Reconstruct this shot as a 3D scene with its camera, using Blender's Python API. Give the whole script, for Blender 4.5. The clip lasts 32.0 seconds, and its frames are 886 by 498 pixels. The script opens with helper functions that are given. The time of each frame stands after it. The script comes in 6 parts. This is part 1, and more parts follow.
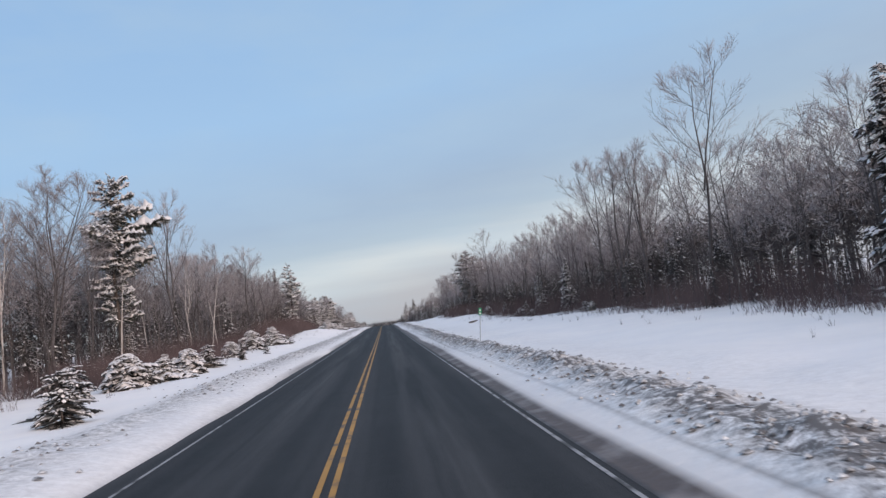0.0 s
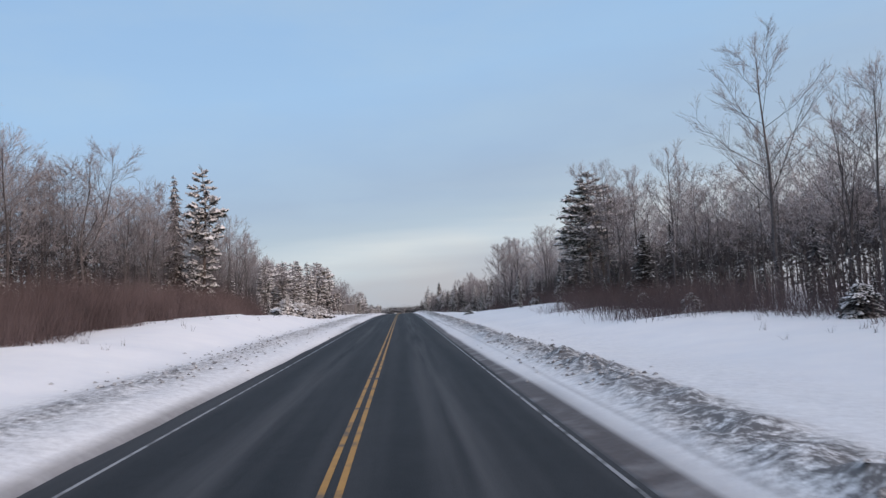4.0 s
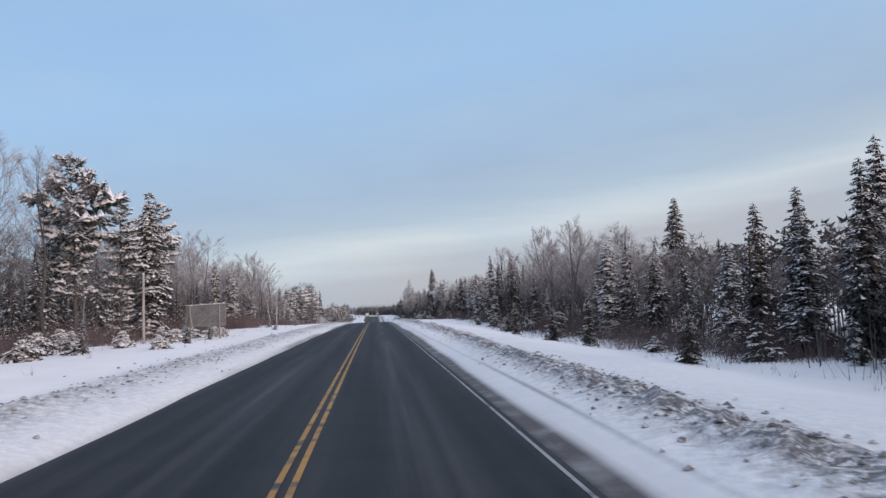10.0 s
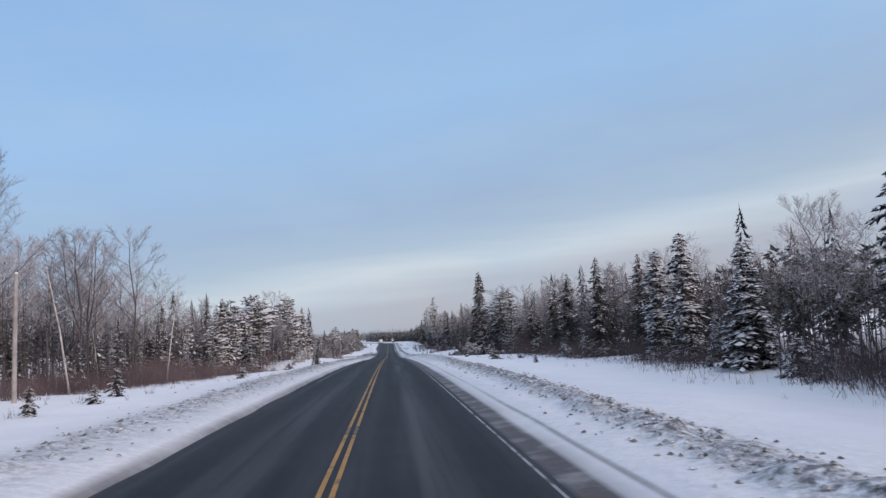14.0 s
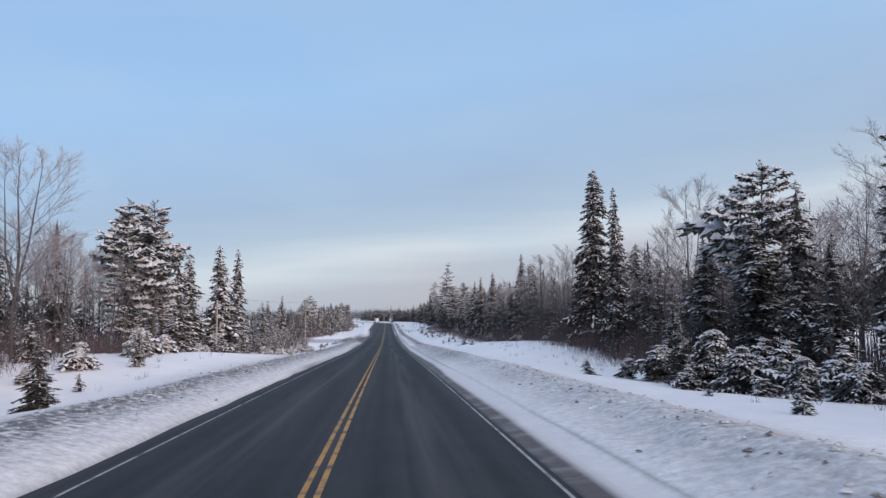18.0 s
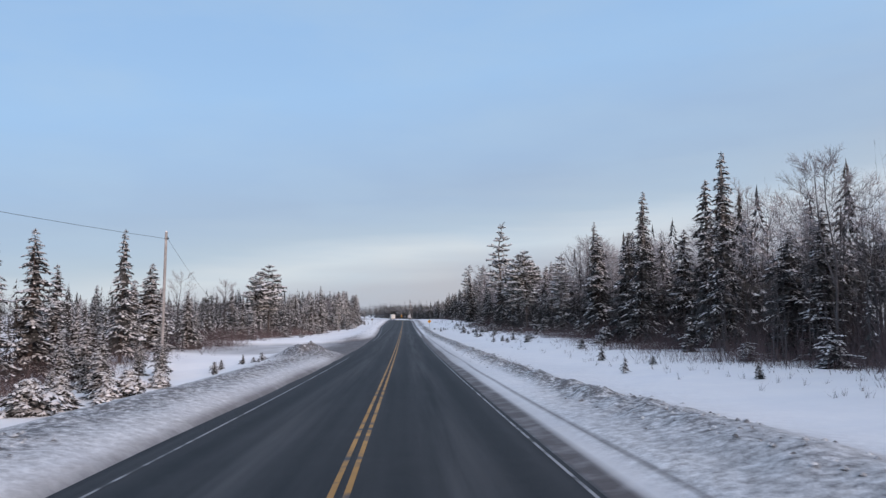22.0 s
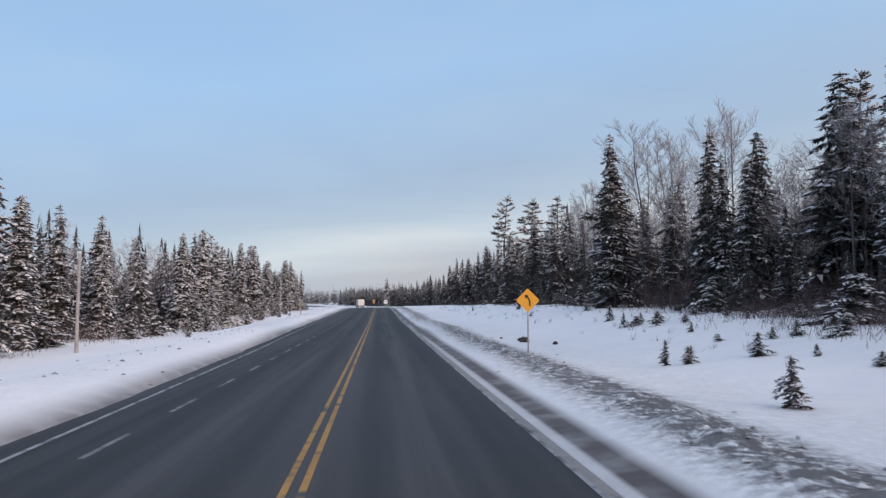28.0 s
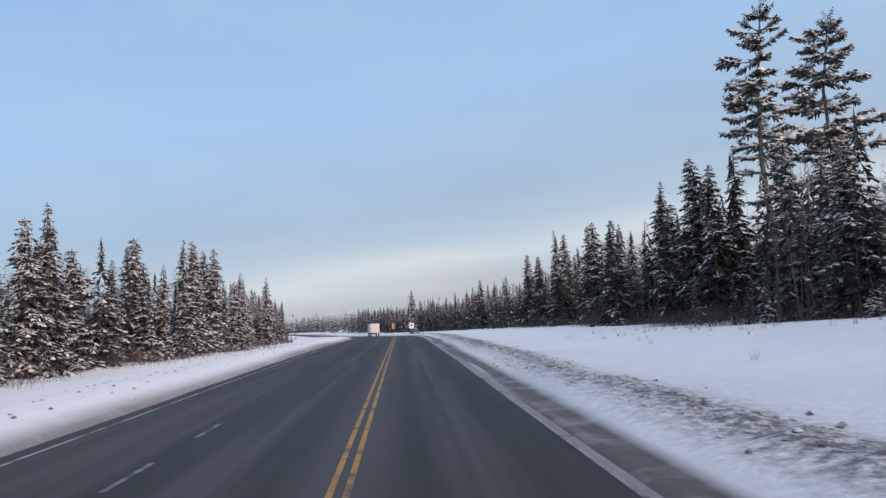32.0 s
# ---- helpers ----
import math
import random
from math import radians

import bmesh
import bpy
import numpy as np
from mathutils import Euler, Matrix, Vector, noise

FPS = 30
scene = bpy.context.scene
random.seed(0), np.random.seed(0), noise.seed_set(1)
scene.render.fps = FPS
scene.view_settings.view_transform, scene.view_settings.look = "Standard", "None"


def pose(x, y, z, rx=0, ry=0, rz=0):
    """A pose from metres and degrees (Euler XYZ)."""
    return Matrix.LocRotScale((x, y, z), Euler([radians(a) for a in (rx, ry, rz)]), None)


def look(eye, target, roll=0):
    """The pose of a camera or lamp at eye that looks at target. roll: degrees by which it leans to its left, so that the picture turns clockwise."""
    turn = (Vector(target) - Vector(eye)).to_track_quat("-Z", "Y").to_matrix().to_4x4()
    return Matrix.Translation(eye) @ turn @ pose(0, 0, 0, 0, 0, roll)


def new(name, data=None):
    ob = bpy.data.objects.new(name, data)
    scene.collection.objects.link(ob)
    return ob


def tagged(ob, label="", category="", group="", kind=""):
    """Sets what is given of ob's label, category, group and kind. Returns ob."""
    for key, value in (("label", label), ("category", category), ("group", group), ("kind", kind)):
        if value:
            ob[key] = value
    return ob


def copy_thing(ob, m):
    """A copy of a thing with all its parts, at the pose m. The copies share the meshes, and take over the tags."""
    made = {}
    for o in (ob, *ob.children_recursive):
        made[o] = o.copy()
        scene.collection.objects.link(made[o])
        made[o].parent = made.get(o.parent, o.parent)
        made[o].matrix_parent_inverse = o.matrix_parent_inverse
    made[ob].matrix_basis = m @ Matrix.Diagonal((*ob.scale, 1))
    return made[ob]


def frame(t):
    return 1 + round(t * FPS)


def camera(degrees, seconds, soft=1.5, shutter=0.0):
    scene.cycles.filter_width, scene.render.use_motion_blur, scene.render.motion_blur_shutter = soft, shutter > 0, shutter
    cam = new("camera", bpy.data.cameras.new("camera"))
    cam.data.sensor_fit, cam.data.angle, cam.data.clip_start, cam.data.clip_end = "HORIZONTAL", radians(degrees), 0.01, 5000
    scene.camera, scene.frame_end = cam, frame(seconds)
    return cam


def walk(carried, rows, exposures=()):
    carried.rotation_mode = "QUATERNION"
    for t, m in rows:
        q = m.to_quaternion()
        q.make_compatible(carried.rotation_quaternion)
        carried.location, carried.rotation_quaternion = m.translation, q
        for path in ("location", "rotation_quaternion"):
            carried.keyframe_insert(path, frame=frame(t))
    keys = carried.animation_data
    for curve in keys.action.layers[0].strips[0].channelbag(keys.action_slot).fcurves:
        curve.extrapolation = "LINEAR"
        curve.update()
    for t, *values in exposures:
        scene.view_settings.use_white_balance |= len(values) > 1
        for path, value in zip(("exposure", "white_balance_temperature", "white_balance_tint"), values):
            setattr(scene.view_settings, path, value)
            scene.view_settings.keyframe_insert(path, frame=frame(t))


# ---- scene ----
# ---- the drive ----
LENS = 60.0
PATH = [
    (0.0, 1.03, 0.00, 2.13, -5.00, 5.70, 7.37),
    (0.5, 1.00, 12.68, 2.39, -4.37, 4.88, 6.58),
    (1.0, 0.94, 25.37, 2.62, -3.31, 5.78, 5.33),
    (1.5, 0.97, 38.09, 2.81, -2.87, 5.51, 5.16),
    (2.0, 0.96, 50.81, 3.01, -3.19, 4.78, 4.76),
    (2.5, 0.95, 63.55, 3.22, -3.71, 4.70, 1.88),
    (4.5, 0.88, 114.63, 4.25, -3.19, 5.14, 2.80),
    (5.0, 0.84, 127.43, 4.47, -1.97, 5.21, 1.25),
    (5.5, 0.86, 140.24, 4.78, -0.67, 5.00, 1.55),
    (6.0, 0.91, 153.03, 5.04, -0.78, 4.95, 3.24),
    (6.5, 0.95, 165.80, 5.31, -1.93, 4.80, 3.89),
    (7.0, 1.00, 178.53, 5.61, -2.19, 4.54, 4.67),
    (7.5, 1.08, 191.21, 5.91, -2.18, 4.31, 5.01),
    (8.0, 1.15, 203.85, 6.12, -3.25, 4.57, 5.18),
    (8.5, 1.16, 216.47, 6.37, -3.56, 5.06, 6.45),
    (9.0, 1.22, 229.09, 6.53, -4.35, 5.01, 5.16),
    (9.5, 1.23, 241.71, 6.68, -4.84, 4.58, 4.55),
    (10.0, 1.17, 254.34, 6.93, -5.26, 4.87, 2.53),
    (10.5, 1.10, 266.99, 7.12, -5.63, 5.92, 1.58),
    (11.0, 1.12, 279.63, 7.24, -5.29, 6.70, 3.02),
    (11.5, 1.10, 292.23, 7.36, -5.30, 6.45, 4.76),
    (12.0, 1.10, 304.78, 7.47, -5.92, 6.02, 4.30),
    (12.5, 1.06, 317.31, 7.65, -5.36, 7.41, 2.95),
    (13.0, 1.15, 329.83, 7.79, -3.41, 7.81, 2.43),
    (13.5, 1.11, 342.35, 7.93, -4.07, 6.76, 2.80),
    (14.0, 1.08, 354.89, 8.11, -4.30, 6.76, 3.01),
    (14.5, 1.06, 367.42, 8.21, -3.71, 7.07, 2.74),
    (16.5, 1.12, 417.56, 8.18, -4.29, 6.63, 2.86),
    (17.0, 1.05, 430.05, 8.11, -4.23, 6.39, 1.93),
    (17.5, 1.04, 442.55, 8.00, -4.21, 5.41, 0.78),
    (18.0, 1.03, 455.07, 7.87, -4.18, 5.49, 0.39),
    (18.5, 1.01, 467.63, 7.70, -3.95, 5.93, 0.89),
    (19.0, 1.07, 480.24, 7.60, -4.13, 6.18, 1.76),
    (19.5, 0.99, 492.93, 7.42, -4.03, 5.98, 3.08),
    (20.0, 0.95, 505.66, 7.25, -3.92, 5.36, 2.75),
    (20.5, 0.88, 518.42, 7.06, -3.77, 5.14, 1.70),
    (21.0, 0.88, 531.22, 6.92, -3.28, 5.21, 2.18),
    (21.5, 0.89, 544.05, 6.66, -2.64, 5.82, 2.24),
    (22.0, 0.88, 556.85, 6.47, -2.82, 5.50, 0.01),
    (22.5, 0.90, 569.59, 6.29, -3.94, 5.59, -0.68),
    (23.0, 0.96, 582.31, 6.17, -4.16, 6.65, 0.02),
    (23.5, 0.97, 595.07, 6.10, -3.96, 7.28, 0.31),
    (24.0, 1.02, 607.82, 5.98, -4.01, 6.35, -0.34),
    (24.5, 0.98, 620.57, 5.87, -4.38, 5.30, 0.65),
    (26.5, 1.02, 671.53, 6.17, -4.85, 5.83, 1.85),
    (27.0, 1.03, 684.11, 6.21, -5.22, 5.37, 0.04),
    (27.5, 1.02, 696.67, 6.25, -4.77, 4.97, 0.02),
    (28.0, 0.96, 709.23, 6.40, -4.75, 4.68, 0.24),
    (28.5, 0.89, 721.79, 6.45, -5.11, 5.45, 0.60),
    (29.0, 0.87, 734.34, 6.55, -4.88, 5.82, 1.01),
    (29.5, 0.85, 746.87, 6.82, -4.01, 5.90, 1.46),
    (30.0, 0.83, 759.35, 7.04, -3.53, 5.64, 2.07),
    (30.5, 0.79, 771.81, 7.18, -3.22, 5.24, 2.16),
    (31.0, 0.74, 784.23, 7.36, -2.73, 5.62, 3.24),
    (31.5, 0.80, 796.63, 7.52, -2.67, 6.19, 4.59),
    (32.0, 0.83, 809.01, 7.71, -3.38, 6.35, 2.70),
]


def aimed(x, y, z, yaw, pitch, roll):
    a, b = radians(yaw), radians(pitch)
    ahead = Vector((-math.sin(a) * math.cos(b), math.cos(a) * math.cos(b), math.sin(b)))
    eye = Vector((x, y, z))
    return look(eye, eye + ahead * 10, -roll)


cam = camera(LENS, 32.0, soft=1.4, shutter=0.06)
walk(cam, [(t, aimed(*row)) for t, *row in PATH], exposures=[(0.0, 0.0, 6500, 10), (9.0, -0.02, 6380, 10), (12.0, 0.0, 6230, 11), (13.0, -0.07, 6150, 11), (17.0, -0.08, 6130, 11), (19.0, 0.10, 6330, 11), (22.0, 0.0, 6290, 11), (24.0, -0.04, 6220, 11), (28.0, 0.03, 6400, 11), (32.0, 0.03, 6400, 11)])


# ---- sky and sun ----
def sky_world():
    world = bpy.data.worlds.new("winter_sky")
    world.use_nodes = True
    scene.world = world
    nt = world.node_tree
    nt.nodes.clear()
    N = nt.nodes.new
    L = nt.links.new
    out, bg = N("ShaderNodeOutputWorld"), N("ShaderNodeBackground")
    sky = N("ShaderNodeTexSky")
    sky.sky_type = "NISHITA"
    sky.sun_disc = False
    sky.sun_elevation = radians(SUN_HEIGHT)
    sky.sun_rotation = radians(SUN_TURN)
    sky.dust_density = 1.5
    co = N("ShaderNodeTexCoord")
    sep = N("ShaderNodeSeparateXYZ")
    L(co.outputs["Generated"], sep.inputs[0])
    # streaks of thin cloud, slightly tilted, veil the blue
    mapping = N("ShaderNodeMapping")
    mapping.inputs["Scale"].default_value = (1.2, 1.2, 13.0)
    mapping.inputs["Rotation"].default_value = (0, radians(7), 0)
    L(co.outputs["Generated"], mapping.inputs[0])
    noise_tex = N("ShaderNodeTexNoise")
    noise_tex.inputs["Scale"].default_value = 2.2
    noise_tex.inputs["Detail"].default_value = 5
    L(mapping.outputs[0], noise_tex.inputs["Vector"])
    tilt = N("ShaderNodeMath")
    tilt.operation = "MULTIPLY_ADD"
    L(sep.outputs["X"], tilt.inputs[0])
    tilt.inputs[1].default_value = -0.14
    L(sep.outputs["Z"], tilt.inputs[2])
    wob = N("ShaderNodeMath")
    wob.operation = "MULTIPLY_ADD"
    L(noise_tex.outputs["Fac"], wob.inputs[0])
    wob.inputs[1].default_value = 0.06
    L(tilt.outputs[0], wob.inputs[2])
    shift = N("ShaderNodeMath")
    shift.operation = "SUBTRACT"
    L(wob.outputs[0], shift.inputs[0])
    shift.inputs[1].default_value = 0.03
    ramp = N("ShaderNodeValToRGB")
    cr = ramp.color_ramp
    stops = [(0.0, (0.50, 0.51, 0.57)), (0.05, (0.53, 0.54, 0.60)), (0.085, (0.71, 0.76, 0.80)), (0.115, (0.50, 0.60, 0.71)),
             (0.16, (0.41, 0.53, 0.70)), (0.30, (0.395, 0.605, 0.88)), (0.50, (0.335, 0.54, 0.84)), (0.95, (0.26, 0.42, 0.68))]
    while len(cr.elements) < len(stops):
        cr.elements.new(0.5)
    for el, (p, c) in zip(cr.elements, stops):
        el.position, el.color = p, (*c, 1)
    L(shift.outputs[0], ramp.inputs[0])
    # faint wisps high up
    streak, wisp, thin, veiled = N("ShaderNodeMapping"), N("ShaderNodeTexNoise"), N("ShaderNodeMapRange"), N("ShaderNodeMix")
    streak.inputs["Scale"].default_value = (1.6, 1.6, 4.5)
    streak.inputs["Rotation"].default_value = (0, radians(9), radians(20))
    L(co.outputs["Generated"], streak.inputs[0])
    wisp.inputs["Scale"].default_value, wisp.inputs["Detail"].default_value, wisp.inputs["Roughness"].default_value = 2.6, 5, 0.55
    L(streak.outputs[0], wisp.inputs["Vector"])
    thin.inputs["From Min"].default_value, thin.inputs["From Max"].default_value = 0.42, 0.75
    thin.inputs["To Max"].default_value = 0.42
    L(wisp.outputs["Fac"], thin.inputs["Value"])
    veiled.data_type = "RGBA"
    L(thin.outputs[0], veiled.inputs["Factor"])
    L(ramp.outputs["Color"], veiled.inputs["A"])
    veiled.inputs["B"].default_value = (0.49, 0.645, 0.80, 1)
    dim = N("ShaderNodeMix")
    dim.data_type = "RGBA"
    dim.blend_type = "MULTIPLY"
    dim.inputs["Factor"].default_value = 1.0
    L(sky.outputs[0], dim.inputs["A"])
    dim.inputs["B"].default_value = (0.09, 0.09, 0.09, 1)
    veil = N("ShaderNodeMix")
    veil.data_type = "RGBA"
    veil.inputs["Factor"].default_value = 0.85
    L(dim.outputs["Result"], veil.inputs["A"])
    # the haze round the low sun, behind the car, is brighter and warmer
    dot = N("ShaderNodeVectorMath")
    dot.operation = "DOT_PRODUCT"
    L(co.outputs["Generated"], dot.inputs[0])
    s = Vector(SUN_FROM).normalized()
    dot.inputs[1].default_value = s
    glow = N("ShaderNodeMapRange")
    glow.interpolation_type = "SMOOTHSTEP"
    L(dot.outputs["Value"], glow.inputs["Value"])
    glow.inputs["From Min"].default_value = -0.35
    glow.inputs["From Max"].default_value = 1.0
    warm = N("ShaderNodeMix")
    warm.data_type = "RGBA"
    L(glow.outputs[0], warm.inputs["Factor"])
    L(veiled.outputs["Result"], warm.inputs["A"])
    warm.inputs["B"].default_value = (*HAZE, 1)
    L(warm.outputs["Result"], veil.inputs["B"])
    L(veil.outputs["Result"], bg.inputs["Color"])
    bg.inputs["Strength"].default_value = SKY_STRENGTH
    L(bg.outputs[0], out.inputs[0])


SKY_STRENGTH = 1.0
SUN_HEIGHT, SUN_TURN = 15.0, 145.0
SUN_FROM = (math.sin(radians(SUN_TURN)) * math.cos(radians(SUN_HEIGHT)), math.cos(radians(SUN_TURN)) * math.cos(radians(SUN_HEIGHT)), math.sin(radians(SUN_HEIGHT)))
HAZE = (1.16, 1.07, 1.08)
sky_world()
sun_data = bpy.data.lights.new("sun", "SUN")
sun_data.energy, sun_data.angle, sun_data.color = 1.65, radians(10), (1.0, 0.73, 0.60)
sun = new("sun", sun_data)
sun.matrix_world = look((0, 0, 60), Vector((0, 0, 60)) - Vector(SUN_FROM))

# ---- plan: the road's rise and fall, its bend, the snow beside it ----
ROAD_RISE = [(-400, -6.8), (-60, -1.02), (0, 0), (20, 0.35), (40, 0.7), (60, 1.05), (80, 1.42), (100, 1.81), (120, 2.2), (140, 2.61), (160, 3.03), (180, 3.45),
             (200, 3.87), (220, 4.25), (240, 4.59), (260, 4.88), (280, 5.12), (300, 5.33), (320, 5.53), (340, 5.69), (360, 5.82), (380, 5.9), (400, 5.97), (420,
             5.95), (440, 5.84), (460, 5.66), (480, 5.42), (500, 5.15), (520, 4.84), (540, 4.52), (560, 4.24), (580, 4.02), (600, 3.88), (620, 3.81), (640, 3.82),
             (660, 3.91), (680, 4.04), (700, 4.21), (720, 4.41), (740, 4.64), (760, 4.9), (780, 5.17), (800, 5.46), (850, 6.58), (900, 7.51), (950, 7.86), (1000,
             7.96), (1100, 8.65), (1250, 12.06), (4600, 12.06)]
EDGE_RIGHT = [(-100, 0.2), (0, 0.2), (60, 0.7), (85, 0.55), (106, 0.4), (150, 1.1), (186, 1.6), (214, 0.8), (236, -0.2), (260, -0.6), (285, -1.1), (310, -1.3),
              (357, -1.15), (388, -0.4), (411, 0.0), (462, 0.0), (490, -0.4), (515, -0.3), (536, 1.4), (567, 0.95), (585, 0.6), (614, 0.6), (638, 1.1),
              (660, 1.2), (712, 0.8), (735, 1.3), (760, 1.65), (790, 1.75), (814, 1.55), (840, 1.25), (862, 0.8), (900, 0.5), (1000, 0.4)]
EDGE_LEFT = [(-100, 0.2), (0, 0.2), (50, 0.3), (88, 0.6), (116, 0.6), (162, 1.8), (187, 1.6), (210, 0.6), (240, 0.0), (268, 0.4), (300, 0.4), (320, 0.1),
             (345, 0.4), (390, 0.4), (427, -0.4), (466, -0.6), (486, -0.8), (501, 0.9), (514, 1.2), (541, -0.5), (566, -1.0), (590, -1.2), (606, -1.1), (624, 0.1), (650, 0.4),
             (671, 0.3), (723, -0.6), (750, -0.7), (800, -0.7), (817, -0.2), (840, -0.1), (866, -0.6), (1000, -0.6)]


def smooth_curve(points):
    """A smooth line through the points, sampled every 4 m."""
    xs, zs = np.array([p[0] for p in points], float), np.array([p[1] for p in points], float)
    grid = np.arange(xs[0], xs[-1] + 4, 4.0)
    v = np.interp(grid, xs, zs)
    kernel = np.hanning(11)
    kernel /= kernel.sum()
    return grid, np.convolve(np.pad(v, 5, mode="edge"), kernel, "valid")


RISE, EDGE_R, EDGE_L = smooth_curve(ROAD_RISE), smooth_curve(EDGE_RIGHT), smooth_curve(EDGE_LEFT)


def road_z(y):
    return np.interp(y, *RISE)


def bend(y):
    """The centre line's x: straight, then a wide bend to the left."""
    d = np.maximum(np.asarray(y, float) - 900, 0)
    return -np.where(d < 420, d * d / 1672.0, 420 ** 2 / 1672.0 + (d - 420) * 0.5)


def hashed(i, j, seed):
    h = (i.astype(np.int64) * 374761393 + j.astype(np.int64) * 668265263 + seed * 1442695041) & 0xFFFFFFFF
    h = ((h ^ (h >> 13)) * 1274126177) & 0xFFFFFFFF
    return ((h ^ (h >> 16)) & 0xFFFF) / 65535.0


def vnoise(x, y, size, seed=0):
    """Smooth value noise in 0..1."""
    x, y = np.asarray(x, float) / size, np.asarray(y, float) / size
    i, j = np.floor(x), np.floor(y)
    a, b = x - i, y - j
    a, b = a * a * (3 - 2 * a), b * b * (3 - 2 * b)
    i, j = i.astype(int), j.astype(int)
    return (hashed(i, j, seed) * (1 - a) + hashed(i + 1, j, seed) * a) * (1 - b) + (hashed(i, j + 1, seed) * (1 - a) + hashed(i + 1, j + 1, seed) * a) * b


def left_line(y):
    """The white line on the left."""
    return np.interp(np.asarray(y, float), [650, 690, 720, 747, 773, 798, 830], [-3.53, -3.75, -4.3, -4.85, -5.6, -6.1, -6.0])


def left_edge(y):
    """Where the paved road ends on the left: it widens for a turning lane."""
    return left_line(y) - 0.42


def step(a, b, v):
    s = np.clip((v - a) / (b - a), 0, 1)
    return s * s * (3 - 2 * s)


def side_track(u, y):
    """1 where a ploughed pull-off opens on the left."""
    s = np.maximum(left_edge(y) - u, 0)
    near = 623.5 + 0.3 * s
    far = 647.5 + 34 * np.exp(-s / 4.0)
    return step(near - 1.5, near + 2.0, y) * (1 - step(far, far + 3.5, y))


def windrow(y):
    """Where the ploughed ridge on the right lies."""
    y = np.asarray(y, float)
    return np.interp(y, [0, 180, 250, 345, 510, 630, 715, 775, 800], [5.75, 5.9, 6.1, 6.7, 6.8, 6.6, 6.0, 6.2, 6.0]) + 0.4 * (vnoise(0 * y, y, 11, 8) - 0.5)


def snow_height(u, y):
    """The snow's height over the road beside it, at a distance u from the centre line (right is positive)."""
    u, y = np.asarray(u, float), np.asarray(y, float)
    lane = left_edge(y)
    gap = side_track(u, y)
    e_r, e_l = np.interp(y, *EDGE_R), np.interp(y, *EDGE_L)
    rough = vnoise(u, y, 0.45, 3) - 0.5
    rough2 = vnoise(u, y, 1.3, 4) - 0.5
    drift = (vnoise(u, y, 7.0, 5) - 0.5) * 0.35 + (vnoise(u, y, 2.6, 6) - 0.5) * 0.16
    # right side
    r = u
    bank = 0.05 * step(3.7, 4.2, r) + 0.16 * step(4.1, 5.3, r) + 0.03 * rough * step(4.9, 5.4, r)
    wide = step(418, 455, y) * (1 - step(565, 590, y))
    late = step(735, 790, y) * (1 - step(880, 930, y))
    bank = bank + late * (0.04 * np.exp(-((r - 3.85) / 0.12) ** 2) - 0.03 * np.exp(-((r - 4.3) / 0.25) ** 2))
    ridge = np.exp(-((r - windrow(y) - 0.3 * wide) / (0.60 + 0.6 * wide + 0.35 * late)) ** 2) * (0.12 + 0.16 * vnoise(0 * u, y, 6, 7) + 0.17 * wide) * (1 - 0.5 * step(690, 740, y))
    clod = np.exp(-((r - windrow(y)) / (0.7 + 0.5 * wide + 0.45 * late)) ** 2) * (0.36 * rough + 0.15 * rough2) * (1 - 0.62 * wide) * (1 - 0.5 * step(690, 740, y))
    right = bank + ridge + clod + step(7.5, 18.0, r) * (e_r - 0.2) + drift * step(7.5, 10, r)
    right = right + np.clip(r - 18, 0, 30) * 0.03
    # left side
    s = lane - u
    bank = 0.25 * step(0.0, 1.3, s)
    ridge = np.exp(-((s - 2.6) / 0.9) ** 2) * (0.06 + 0.16 * vnoise(0 * u, y, 6, 9))
    clod = np.exp(-((s - 2.6) / 1.0) ** 2) * (0.17 * rough + 0.16 * rough2) * (1 - 0.8 * step(668, 705, y))
    left = (bank + ridge + clod) * (1 - gap) + step(3.0, 9.5, s) * (e_l - 0.25) * (1 - gap) + drift * step(3.0, 6.0, s) * (1 - 0.8 * gap)
    left = left + 0.78 * np.exp(-((y - 619) / 4.5) ** 2) * np.exp(-((s - 3.4) / 1.8) ** 2) * (0.7 + 0.9 * rough + 0.6 * rough2) + np.clip(s - 12, 0, 30) * 0.02 - 0.22 * (s < 0.1)
    return np.where(u > 3.62, right, np.where(u < lane + 0.3, left, -0.22)) - 0.07


def ground_at(x, y):
    return float(road_z(y) + snow_height(x - bend(y), y))


# ---- materials ----
def material(name, color, rough=0.8, metal=0.0):
    m = bpy.data.materials.new(name)
    m.use_nodes = True
    b = m.node_tree.nodes["Principled BSDF"]
    b.inputs["Base Color"].default_value = (*color, 1)
    b.inputs["Roughness"].default_value = rough
    b.inputs["Metallic"].default_value = metal
    return m


